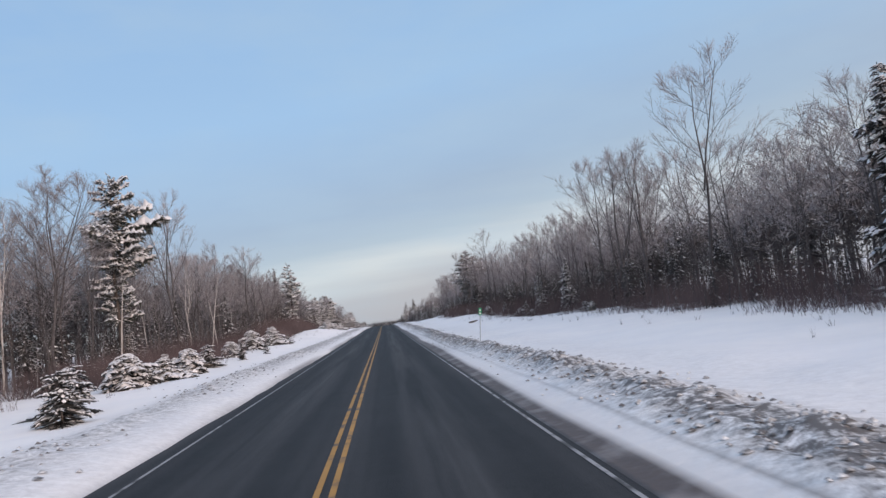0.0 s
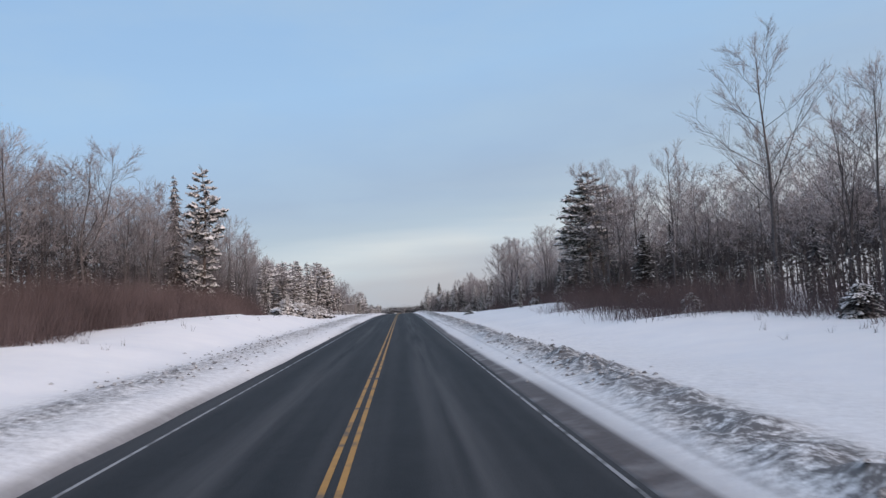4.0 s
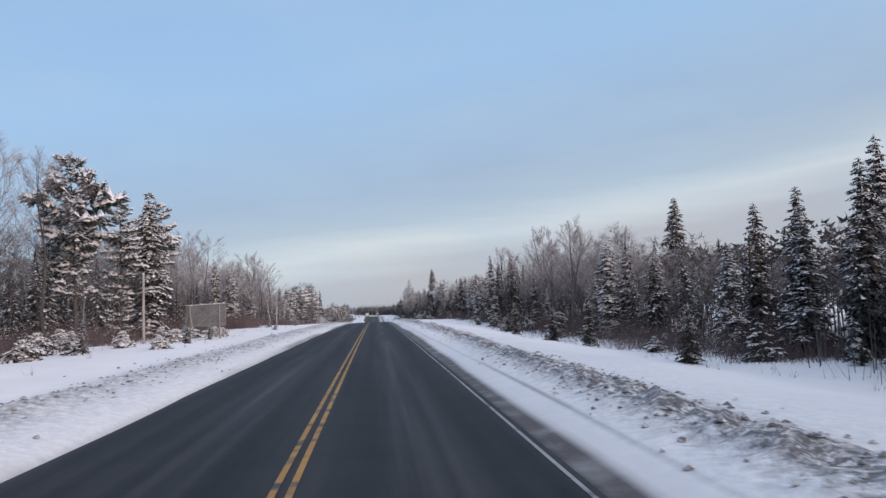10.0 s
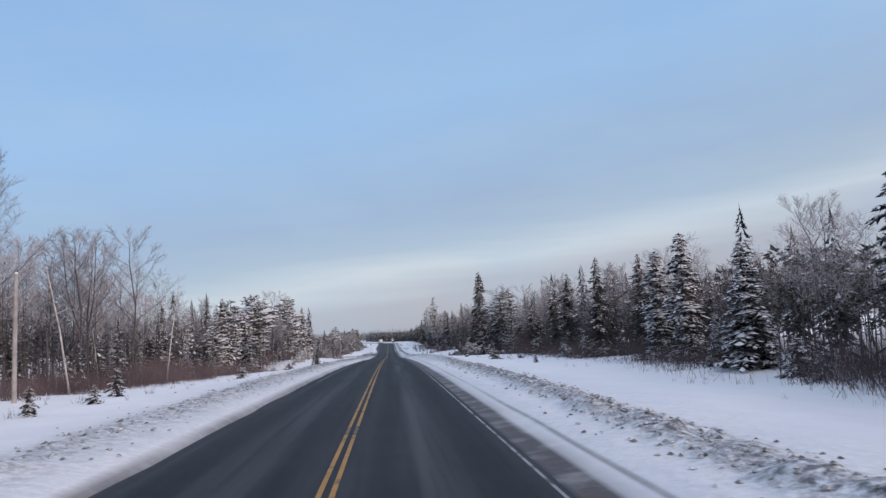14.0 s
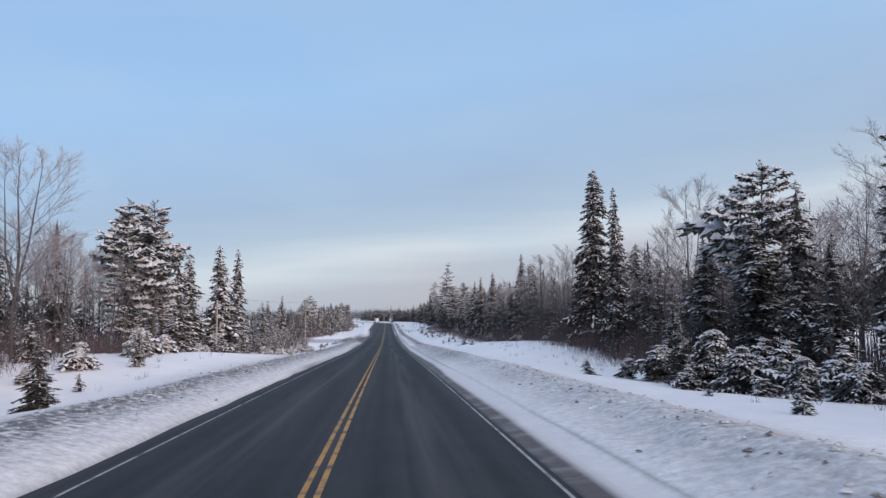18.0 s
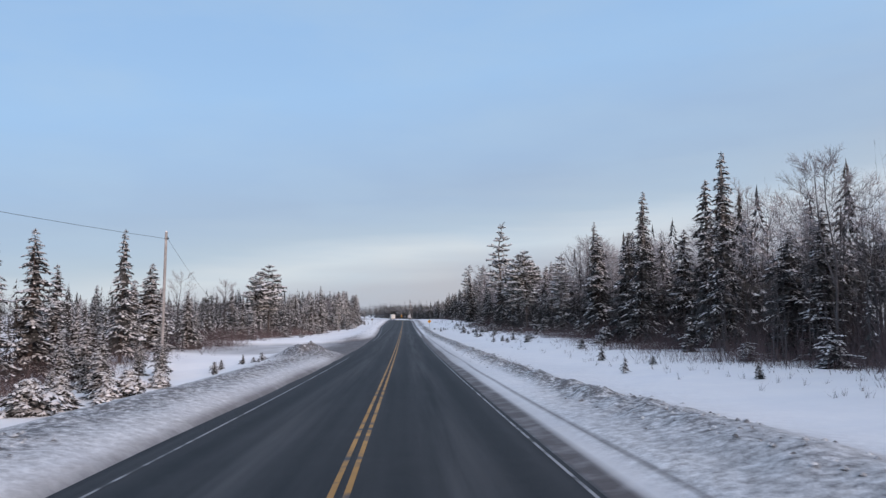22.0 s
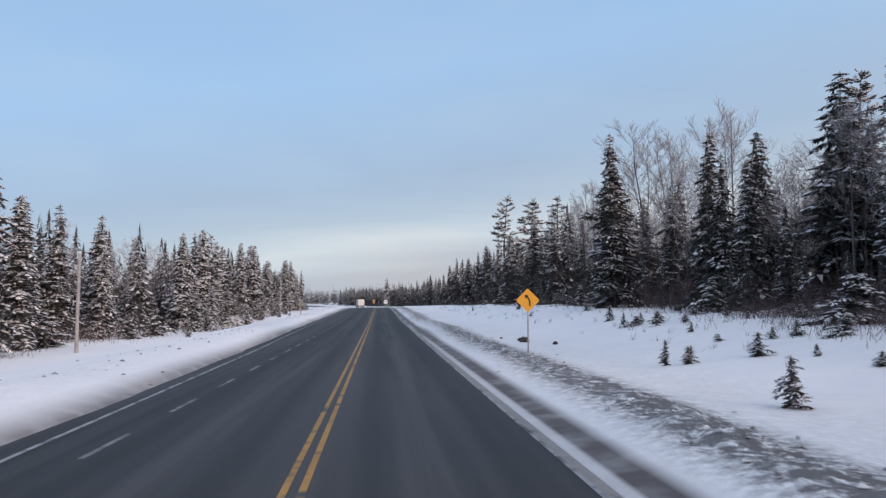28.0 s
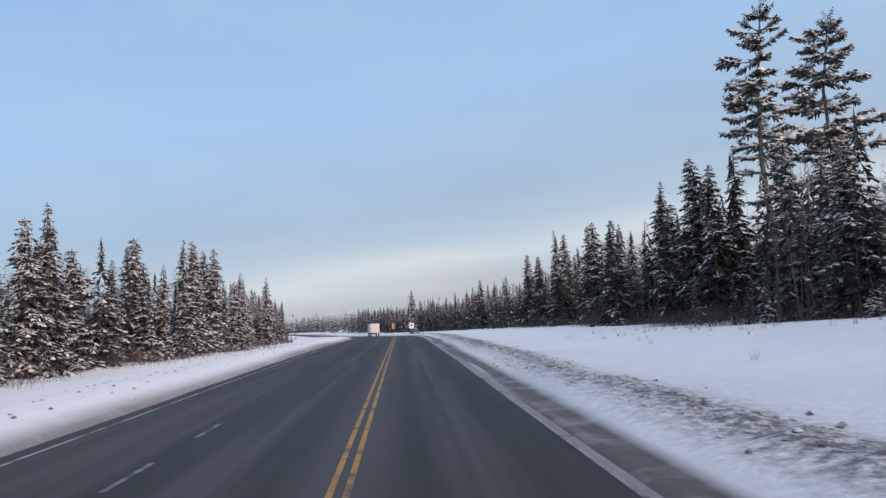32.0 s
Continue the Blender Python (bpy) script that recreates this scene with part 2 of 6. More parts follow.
def mottled(name, dark, light, scale, rough=0.8, bump=0.0, bump_scale=None, per_object=0.0, detail=4, coords="Object"):
    """A surface that varies between two colours at two scales, with a fine relief."""
    m = material(name, dark, rough)
    nt = m.node_tree
    N, L = nt.nodes.new, nt.links.new
    b = nt.nodes["Principled BSDF"]
    co = N("ShaderNodeTexCoord")
    n1, n2 = N("ShaderNodeTexNoise"), N("ShaderNodeTexNoise")
    n1.inputs["Scale"].default_value, n1.inputs["Detail"].default_value = scale, detail
    n2.inputs["Scale"].default_value, n2.inputs["Detail"].default_value = scale * 0.13, 2
    L(co.outputs[coords], n1.inputs["Vector"])
    L(co.outputs[coords], n2.inputs["Vector"])
    add = N("ShaderNodeMath")
    add.operation = "ADD"
    L(n1.outputs["Fac"], add.inputs[0])
    L(n2.outputs["Fac"], add.inputs[1])
    rng = N("ShaderNodeMapRange")
    rng.inputs["From Min"].default_value, rng.inputs["From Max"].default_value = 0.7, 1.3
    L(add.outputs[0], rng.inputs["Value"])
    mix = N("ShaderNodeMix")
    mix.data_type = "RGBA"
    mix.inputs["A"].default_value, mix.inputs["B"].default_value = (*dark, 1), (*light, 1)
    L(rng.outputs[0], mix.inputs["Factor"])
    last = mix.outputs["Result"]
    if per_object:
        info = N("ShaderNodeObjectInfo")
        hsv = N("ShaderNodeHueSaturation")
        r2 = N("ShaderNodeMapRange")
        L(info.outputs["Random"], r2.inputs["Value"])
        r2.inputs["To Min"].default_value, r2.inputs["To Max"].default_value = 1 - per_object, 1 + per_object
        L(r2.outputs[0], hsv.inputs["Value"])
        L(last, hsv.inputs["Color"])
        last = hsv.outputs["Color"]
    L(last, b.inputs["Base Color"])
    if bump:
        n3, bp = N("ShaderNodeTexNoise"), N("ShaderNodeBump")
        n3.inputs["Scale"].default_value = bump_scale or scale
        n3.inputs["Detail"].default_value = 5
        L(co.outputs[coords], n3.inputs["Vector"])
        L(n3.outputs["Fac"], bp.inputs["Height"])
        bp.inputs["Strength"].default_value = bump
        bp.inputs["Distance"].default_value = 0.05
        L(bp.outputs[0], b.inputs["Normal"])
    return m


def snow_ground():
    """Clean snow, with road grit where the plough threw it (the attribute "grit")."""
    m = mottled("field_snow", (0.86, 0.87, 0.90), (0.94, 0.94, 0.945), 0.8, 0.65, 0.55, 3.0)
    nt = m.node_tree
    N, L = nt.nodes.new, nt.links.new
    b = nt.nodes["Principled BSDF"]
    clean = b.inputs["Base Color"].links[0].from_socket
    at = N("ShaderNodeAttribute")
    at.attribute_name = "grit"
    co = N("ShaderNodeTexCoord")
    n = N("ShaderNodeTexNoise")
    n.inputs["Scale"].default_value, n.inputs["Detail"].default_value, n.inputs["Roughness"].default_value = 4.2, 7, 0.74
    L(co.outputs["Object"], n.inputs["Vector"])
    mul = N("ShaderNodeMath")
    mul.operation = "MULTIPLY_ADD"
    L(n.outputs["Fac"], mul.inputs[0])
    mul.inputs[1].default_value = 6.5
    mul.inputs[2].default_value = -2.25
    mm = N("ShaderNodeMath")
    mm.operation = "MULTIPLY"
    mm.use_clamp = True
    L(mul.outputs[0], mm.inputs[0])
    L(at.outputs["Fac"], mm.inputs[1])
    mix = N("ShaderNodeMix")
    mix.data_type = "RGBA"
    L(mm.outputs[0], mix.inputs["Factor"])
    L(clean, mix.inputs["A"])
    mix.inputs["B"].default_value = (0.135, 0.126, 0.125, 1)
    wet, n2, r2, mix2 = N("ShaderNodeAttribute"), N("ShaderNodeTexNoise"), N("ShaderNodeMath"), N("ShaderNodeMix")
    wet.attribute_name = "slush"
    n2.inputs["Scale"].default_value, n2.inputs["Detail"].default_value = 1.1, 6
    L(co.outputs["Object"], n2.inputs["Vector"])
    r2.operation, r2.use_clamp = "MULTIPLY_ADD", True
    r2.inputs[1].default_value = 0.8
    L(n2.outputs["Fac"], r2.inputs[0])
    r2.inputs[2].default_value = 0.58
    r3 = N("ShaderNodeMath")
    r3.operation, r3.use_clamp = "MULTIPLY", True
    L(r2.outputs[0], r3.inputs[0])
    L(wet.outputs["Fac"], r3.inputs[1])
    mix2.data_type = "RGBA"
    L(r3.outputs[0], mix2.inputs["Factor"])
    L(mix.outputs["Result"], mix2.inputs["A"])
    mix2.inputs["B"].default_value = (0.092, 0.074, 0.070, 1)
    L(mix2.outputs["Result"], b.inputs["Base Color"])
    return m


def asphalt():
    """Dry winter asphalt: dark wheel tracks, paler salt dust and a painted sky sheen between them (the attribute
    "across" is the distance from the centre line).
    """
    m = mottled("asphalt", (0.0085, 0.0096, 0.0118), (0.0175, 0.0190, 0.0220), 6.0, 0.8, 0.25, 40.0)
    nt = m.node_tree
    N, L = nt.nodes.new, nt.links.new
    b = nt.nodes["Principled BSDF"]
    base = b.inputs["Base Color"].links[0].from_socket
    at = N("ShaderNodeAttribute")
    at.attribute_name = "across"
    b.inputs["Specular IOR Level"].default_value = 0.28
    b.inputs["Roughness"].default_value = 0.75
    ramp = N("ShaderNodeValToRGB")
    rng = N("ShaderNodeMapRange")
    rng.inputs["From Min"].default_value, rng.inputs["From Max"].default_value = -8.0, 8.0
    L(at.outputs["Fac"], rng.inputs["Value"])
    L(rng.outputs[0], ramp.inputs[0])
    cr = ramp.color_ramp
    # the high values at 1.75 also paint the sky's sheen along mid-lane
    stops = [(-8, 0.3), (-4.3, 0.55), (-3.6, 0.35), (-2.9, 0.05), (-1.75, 0.62), (-0.9, 0.08), (-0.3, 0.28), (0.3, 0.3), (0.9, 0.06), (1.75, 0.72), (2.7, 0.05),
             (3.5, 0.35), (4.0, 0.75), (5.0, 0.9)]
    while len(cr.elements) < len(stops):
        cr.elements.new(0.5)
    for el, (p, v) in zip(cr.elements, stops):
        el.position, el.color = (p + 8) / 16, (v, v, v, 1)
    co, mp, n = N("ShaderNodeTexCoord"), N("ShaderNodeMapping"), N("ShaderNodeTexNoise")
    mp.inputs["Scale"].default_value = (2.0, 0.04, 1)
    n.inputs["Scale"].default_value, n.inputs["Detail"].default_value = 1.3, 4
    L(co.outputs["Object"], mp.inputs[0])
    L(mp.outputs[0], n.inputs["Vector"])
    r2 = N("ShaderNodeMapRange")
    r2.inputs["From Min"].default_value, r2.inputs["From Max"].default_value = 0.3, 0.7
    r2.inputs["To Min"].default_value, r2.inputs["To Max"].default_value = 0.0, 1.6
    L(n.outputs["Fac"], r2.inputs["Value"])
    mul = N("ShaderNodeMath")
    mul.operation = "MULTIPLY"
    mul.use_clamp = True
    L(ramp.outputs["Color"], mul.inputs[0])
    L(r2.outputs[0], mul.inputs[1])
    dust, dust_and_sheen = N("ShaderNodeAttribute"), N("ShaderNodeMath")
    dust.attribute_name = "dust"
    dust_and_sheen.operation, dust_and_sheen.use_clamp = "ADD", True
    L(mul.outputs[0], dust_and_sheen.inputs[0])
    L(dust.outputs["Fac"], dust_and_sheen.inputs[1])
    mix = N("ShaderNodeMix")
    mix.data_type = "RGBA"
    L(dust_and_sheen.outputs[0], mix.inputs["Factor"])
    L(base, mix.inputs["A"])
    mix.inputs["B"].default_value = (0.071, 0.072, 0.077, 1)
    L(mix.outputs["Result"], b.inputs["Base Color"])
    return m


def worn_paint(name, color, keep):
    """Road paint rubbed off in places down to the asphalt."""
    m = mottled(name, tuple(c * 0.75 for c in color), color, 3.0, 0.7)
    nt = m.node_tree
    N, L = nt.nodes.new, nt.links.new
    b = nt.nodes["Principled BSDF"]
    base = b.inputs["Base Color"].links[0].from_socket
    co, n, r = N("ShaderNodeTexCoord"), N("ShaderNodeTexNoise"), N("ShaderNodeMapRange")
    n.inputs["Scale"].default_value, n.inputs["Detail"].default_value = 1.6, 8
    L(co.outputs["Object"], n.inputs["Vector"])
    r.inputs["From Min"].default_value, r.inputs["From Max"].default_value = keep - 0.08, keep + 0.08
    L(n.outputs["Fac"], r.inputs["Value"])
    mix = N("ShaderNodeMix")
    mix.data_type = "RGBA"
    L(r.outputs[0], mix.inputs["Factor"])
    L(base, mix.inputs["A"])
    mix.inputs["B"].default_value = (0.06, 0.06, 0.062, 1)
    L(mix.outputs["Result"], b.inputs["Base Color"])
    return m


M_SNOW = snow_ground()
M_ASPHALT = asphalt()
M_YELLOW = worn_paint("yellow_paint", (0.46, 0.25, 0.055), 0.58)
M_WHITE = worn_paint("white_paint", (0.36, 0.37, 0.39), 0.57)
M_SALT = worn_paint("salt_crust", (0.30, 0.285, 0.28), 0.66)
M_FADED = worn_paint("faded_white_paint", (0.25, 0.26, 0.275), 0.53)
M_BOUGH_SNOW = mottled("bough_snow", (0.72, 0.72, 0.75), (0.90, 0.89, 0.89), 2.0, 0.7, 0.3, 9.0)
M_NEEDLES = mottled("spruce_needles", (0.018, 0.020, 0.020), (0.056, 0.053, 0.050), 4.0, 0.8, per_object=0.25)


def frosted(mat, amount):
    """Snow dust caught in patches among the needles."""
    nt = mat.node_tree
    N, L = nt.nodes.new, nt.links.new
    b = nt.nodes["Principled BSDF"]
    clean = b.inputs["Base Color"].links[0].from_socket
    co, n, r, mix = N("ShaderNodeTexCoord"), N("ShaderNodeTexNoise"), N("ShaderNodeMapRange"), N("ShaderNodeMix")
    n.inputs["Scale"].default_value, n.inputs["Detail"].default_value, n.inputs["Roughness"].default_value = 3.5, 3, 0.6
    L(co.outputs["Object"], n.inputs["Vector"])
    r.inputs["From Min"].default_value, r.inputs["From Max"].default_value = 0.56, 0.62
    r.inputs["To Max"].default_value = amount
    L(n.outputs["Fac"], r.inputs["Value"])
    mix.data_type = "RGBA"
    mix.inputs["B"].default_value = (0.78, 0.77, 0.78, 1)
    L(r.outputs[0], mix.inputs["Factor"])
    L(clean, mix.inputs["A"])
    L(mix.outputs["Result"], b.inputs["Base Color"])


M_PINE = mottled("pine_needles", (0.026, 0.033, 0.028), (0.078, 0.083, 0.068), 4.0, 0.8, per_object=0.25)
frosted(M_NEEDLES, 0.28)
frosted(M_PINE, 0.5)
M_BARK = mottled("conifer_bark", (0.055, 0.045, 0.040), (0.13, 0.11, 0.10), 8.0, 0.9, 0.5, 20.0)
M_GREY_BARK = mottled("grey_bark", (0.040, 0.037, 0.039), (0.125, 0.117, 0.121), 5.0, 0.9, 0.4, 20.0, per_object=0.2)
M_FROST = mottled("frosted_twigs", (0.18, 0.170, 0.180), (0.42, 0.400, 0.418), 1.2, 0.8, per_object=0.2)
M_BIRCH = mottled("birch_bark", (0.30, 0.28, 0.27), (0.66, 0.64, 0.62), 5.0, 0.8, 0.2, 20.0)
M_BRUSH = mottled("red_brown_brush", (0.055, 0.040, 0.043), (0.150, 0.113, 0.116), 0.8, 0.9)
M_GREY_WOOD = mottled("weathered_wood", (0.19, 0.175, 0.165), (0.35, 0.325, 0.31), 4.0, 0.9, 0.4, 18.0)
M_POLE = mottled("pole_wood", (0.24, 0.225, 0.215), (0.44, 0.42, 0.41), 3.0, 0.9, 0.3, 15.0)
M_EARTH = mottled("frozen_earth", (0.018, 0.017, 0.018), (0.06, 0.055, 0.053), 9.0, 0.9, 0.5, 14.0)
M_STEEL = mottled("galvanised_steel", (0.28, 0.29, 0.30), (0.42, 0.43, 0.44), 6.0, 0.45)
M_SIGN = mottled("sign_amber", (0.80, 0.36, 0.02), (0.86, 0.42, 0.03), 3.0, 0.4)
M_BLACK = mottled("sign_black", (0.010, 0.010, 0.011), (0.022, 0.022, 0.023), 4.0, 0.5)
M_GREEN = mottled("marker_green", (0.010, 0.20, 0.10), (0.015, 0.25, 0.13), 4.0, 0.4)
M_WHITE_SIGN = mottled("sign_white", (0.68, 0.69, 0.70), (0.80, 0.80, 0.80), 4.0, 0.4)
M_TRUCK = mottled("truck_white", (0.62, 0.63, 0.62), (0.74, 0.74, 0.72), 1.0, 0.4)
M_RUBBER = mottled("tyre_rubber", (0.015, 0.015, 0.016), (0.030, 0.030, 0.031), 6.0, 0.85)
M_RED = mottled("red_lens", (0.40, 0.02, 0.02), (0.50, 0.03, 0.03), 6.0, 0.3)
M_GLASS = mottled("dark_glass", (0.015, 0.017, 0.02), (0.03, 0.033, 0.036), 2.0, 0.08)
M_WIRE = material("wire_black", (0.03, 0.03, 0.032), 0.6)


# ---- mesh helpers ----
class Shape:
    """Triangles and quads gathered for one mesh."""

    def __init__(self):
        self.v, self.f, self.n = [], [], 0

    def add(self, verts, faces):
        verts = np.asarray(verts, float).reshape(-1, 3)
        self.v.append(verts)
        self.f.extend([tuple(i + self.n for i in f) for f in faces])
        self.n += len(verts)

    def tube(self, points, radii, sides=5, cap=False):
        pts = [Vector(p) for p in points]
        rings = []
        for k, p in enumerate(pts):
            d = (pts[min(k + 1, len(pts) - 1)] - pts[max(k - 1, 0)]).normalized()
            a = d.cross(Vector((0.31, 0.17, 0.93)) if abs(d.z) < 0.9 else Vector((1, 0.1, 0))).normalized()
            b = d.cross(a)
            rings += [p + (a * math.cos(2 * math.pi * s / sides) + b * math.sin(2 * math.pi * s / sides)) * radii[k] for s in range(sides)]
        faces = []
        for k in range(len(pts) - 1):
            for s in range(sides):
                t = (s + 1) % sides
                faces.append((k * sides + s, k * sides + t, (k + 1) * sides + t, (k + 1) * sides + s))
        if cap:
            faces.append(tuple(range((len(pts) - 1) * sides, len(pts) * sides)))
            faces.append(tuple(reversed(range(sides))))
        self.add([tuple(r) for r in rings], faces)

    def box(self, cx, cy, cz, sx, sy, sz, bevel=0.0):
        """A box with its edges taken off."""
        b = min(bevel, sx / 3, sy / 3, sz / 3)
        bm = bmesh.new()
        bmesh.ops.create_cube(bm, size=1)
        for v in bm.verts:
            v.co = Vector((v.co.x * sx, v.co.y * sy, v.co.z * sz))
        if b > 0:
            bmesh.ops.bevel(bm, geom=bm.edges[:], offset=b, segments=1, affect="EDGES")
        bm.verts.index_update()
        self.add([(v.co.x + cx, v.co.y + cy, v.co.z + cz) for v in bm.verts], [tuple(v.index for v in f.verts) for f in bm.faces])
        bm.free()

    def mesh(self, name, mat, smooth=False):
        me = bpy.data.meshes.new(name)
        me.from_pydata(np.concatenate(self.v).tolist() if self.v else [], [], self.f)
        me.materials.append(mat)
        if smooth:
            me.polygons.foreach_set("use_smooth", [True] * len(me.polygons))
        me.update()
        return me


def part(name, shape, mat, parent, label="", smooth=False, kind=""):
    ob = new(name, shape.mesh(name, mat, smooth))
    ob.parent = parent
    return tagged(ob, label, kind=kind)


def thing(name, label, category, group=""):
    return tagged(new(name), label, category, group)


def grid_object(name, us, ys, height, mat, attributes=()):
    """A sheet over the rows ys and columns us (measured from the centre line)."""
    us, ys = np.asarray(us, float), np.asarray(ys, float)
    U, Y = np.meshgrid(us, ys)
    Z = road_z(Y) + height(U, Y)
    X = U + bend(Y)
    n, m = len(ys), len(us)
    co = np.stack([X, Y, Z], -1).reshape(-1, 3)
    a = (np.arange(n - 1)[:, None] * m + np.arange(m - 1)[None]).ravel()
    quads = np.stack([a, a + 1, a + m + 1, a + m], -1)
    me = bpy.data.meshes.new(name)
    me.vertices.add(len(co))
    me.vertices.foreach_set("co", co.ravel())
    me.loops.add(quads.size)
    me.loops.foreach_set("vertex_index", quads.ravel())
    me.polygons.add(len(quads))
    me.polygons.foreach_set("loop_start", np.arange(len(quads)) * 4)
    me.polygons.foreach_set("use_smooth", np.ones(len(quads), bool))
    me.update(calc_edges=True)
    for attr, fn in attributes:
        layer = me.attributes.new(attr, "FLOAT", "POINT")
        layer.data.foreach_set("value", fn(U, Y).ravel().astype(np.float32))
    me.materials.append(mat)
    return new(name, me)


def big_mesh(name, co, tris, mat):
    """One mesh out of arrays of places and triangles."""
    me = bpy.data.meshes.new(name)
    me.vertices.add(len(co))
    me.vertices.foreach_set("co", np.ascontiguousarray(co, dtype=np.float32).ravel())
    me.loops.add(tris.size)
    me.loops.foreach_set("vertex_index", np.ascontiguousarray(tris, dtype=np.int32).ravel())
    me.polygons.add(len(tris))
    me.polygons.foreach_set("loop_start", np.arange(len(tris), dtype=np.int32) * 3)
    me.update(calc_edges=True)
    me.materials.append(mat)
    return me


# ---- ground and road ----
def grit(u, y):
    lane = left_edge(y)
    patch = 0.35 + 0.65 * vnoise(u * 0, y, 9.0, 21)
    wide = step(418, 455, y) * (1 - step(565, 590, y))
    late = step(735, 790, y) * (1 - step(880, 930, y))
    right = np.exp(-((u - windrow(y)) / (0.72 + 0.9 * wide + 0.2 * late)) ** 2) * (0.55 + 0.5 * patch) * (1 - 0.68 * wide) * (1 - 0.22 * step(280, 320, y) * (1 - step(420, 455, y))) * (1 - 0.40 * step(745, 785, y) + 0.30 * step(792, 815, y)) * (1 + 0.35 * step(640, 680, y) * (1 - step(745, 785, y))) + 0.22 * wide * step(4.2, 4.8, u) * (1 - step(6.5, 7.5, u)) * step(500, 520, y) + 0.10 * np.exp(-((u - 5.0) / 0.4) ** 2) + 0.10 * np.exp(-((u - 8) / 2.0) ** 2)
    s = lane - u
    gap = side_track(u, y)
    pile = np.exp(-((y - 618) / 5.0) ** 2) * np.exp(-((s - 3.0) / 2.5) ** 2)
    left = pile + 0.28 * step(370, 470, y) * (1 - step(660, 720, y)) * np.exp(-((s - 2.8) / 2.4) ** 2) + np.exp(-((s - 2.6) / 1.1) ** 2) * (0.22 + 0.36 * patch) + 0.10 * (1 - step(0.5, 4.0, s))
    left = left * (1 - 0.8 * step(668, 705, y))
    return np.clip(np.where(u > 0, right, left), 0, 1)


def slush(u, y):
    lane = left_edge(y)
    jag = 0.4 * (vnoise(u * 0, y, 17.0, 61) - 0.5) + 0.12 * (vnoise(u * 0, y, 5.0, 63) - 0.5)
    s = lane - u + jag
    gap = side_track(u, y)
    turn = np.clip((y - 540) / 120, 0, 1)
    left = 0.9 * (1 - step(0.0, 0.55 + 0.75 * turn, s)) + gap * (0.32 + 0.42 * vnoise(u * 1.2, y * 0.16, 0.9, 66) + 0.6 * np.exp(-(s / 2.3) ** 2)) * (1 - step(15, 22, s))
    left = left + (0.10 + 0.04 * step(480, 540, y)) * (1 - step(3.0, 7.5, s)) * step(290, 350, y) * (1 - step(690, 720, y))
    crust = step(682, 700, y)
    # crack: groove at the packed snow's edge, its dark line painted, not shaped
    crack = np.exp(-((u - 4.74 - 0.35 * jag) / 0.06) ** 2) * (0.15 + 0.6 * vnoise(u * 0, y, 13.0, 64)) * (1 - crust)
    right = (0.95 - 0.75 * crust * (1 - step(3.84, 3.98, u))) * (1 - step(3.95 + 0.25 * crust, 4.3 + 0.3 * crust, u + 0.6 * jag)) + 0.2 * (1 - step(4.3, 4.9, u)) + crack + 0.25 * (1 - step(4.6, 5.7, u)) * step(585, 620, y) * (1 - step(690, 715, y)) + 0.08 * (1 - step(5.0, 6.4, u)) * step(310, 345, y) * (1 - step(640, 680, y))
    wide = step(418, 455, y) * (1 - step(565, 590, y))
    right = right + 0.17 * wide * step(5.0, 5.7, u) * (1 - step(8.0, 9.2, u)) * (0.4 + 1.2 * vnoise(u, y, 3.2, 65))
    late = step(725, 770, y) * (1 - step(880, 930, y))
    streak = 0.2 + 1.6 * vnoise(u * 3, y * 0.12, 0.9, 62)
    right = right + late * (0.36 * (1 - step(4.2, 4.85, u + jag)) * streak + 0.05 * (1 - step(5.0, 7.0, u)) * streak + 0.08 * streak * np.exp(-((u - windrow(y)) / 1.1) ** 2))
    return np.clip(np.where(u > 0, right, left), 0, 1)


U_COLS = sorted([-2500, -900, -400, -220, -140, -95, -70, -52, -40, -32, -26, -22, -19, -17, -15.5, -14.2, -13, -12, -11.2] +
                [-10.6 + 0.35 * i for i in range(21)] + [-3.2, 0, 3.4, 3.58, 3.66, 3.76, 3.86, 3.95, 4.06, 4.14, 4.6, 4.66, 4.72, 4.78, 4.9] + [4.0 + 0.28 * i for i in range(19)] +
                [9.5, 10.2, 11, 12, 13, 14.2, 15.5, 17, 19, 22, 26, 32, 40, 52, 70, 95, 140, 220, 400, 900, 2500])
Y_ROWS = np.concatenate([np.array([-400, -200, -100, -60, -30, -15, -6]), np.arange(0, 880, 0.46), np.arange(880, 1100, 2.5), np.arange(1100, 1500, 12), np.array([1500, 1600, 1800, 2200, 3000, 4500])])
ground = grid_object("ground", U_COLS, Y_ROWS, snow_height, M_SNOW, [("grit", grit), ("slush", slush)])
tagged(ground, "ploughed snow with gritty banks and smooth drifts beside the road", "snow", kind="structure")

ROAD_ROWS = np.concatenate([np.array([-400, -200, -60]), np.arange(-20, 1300, 2.0), np.array([1400, 1500])])


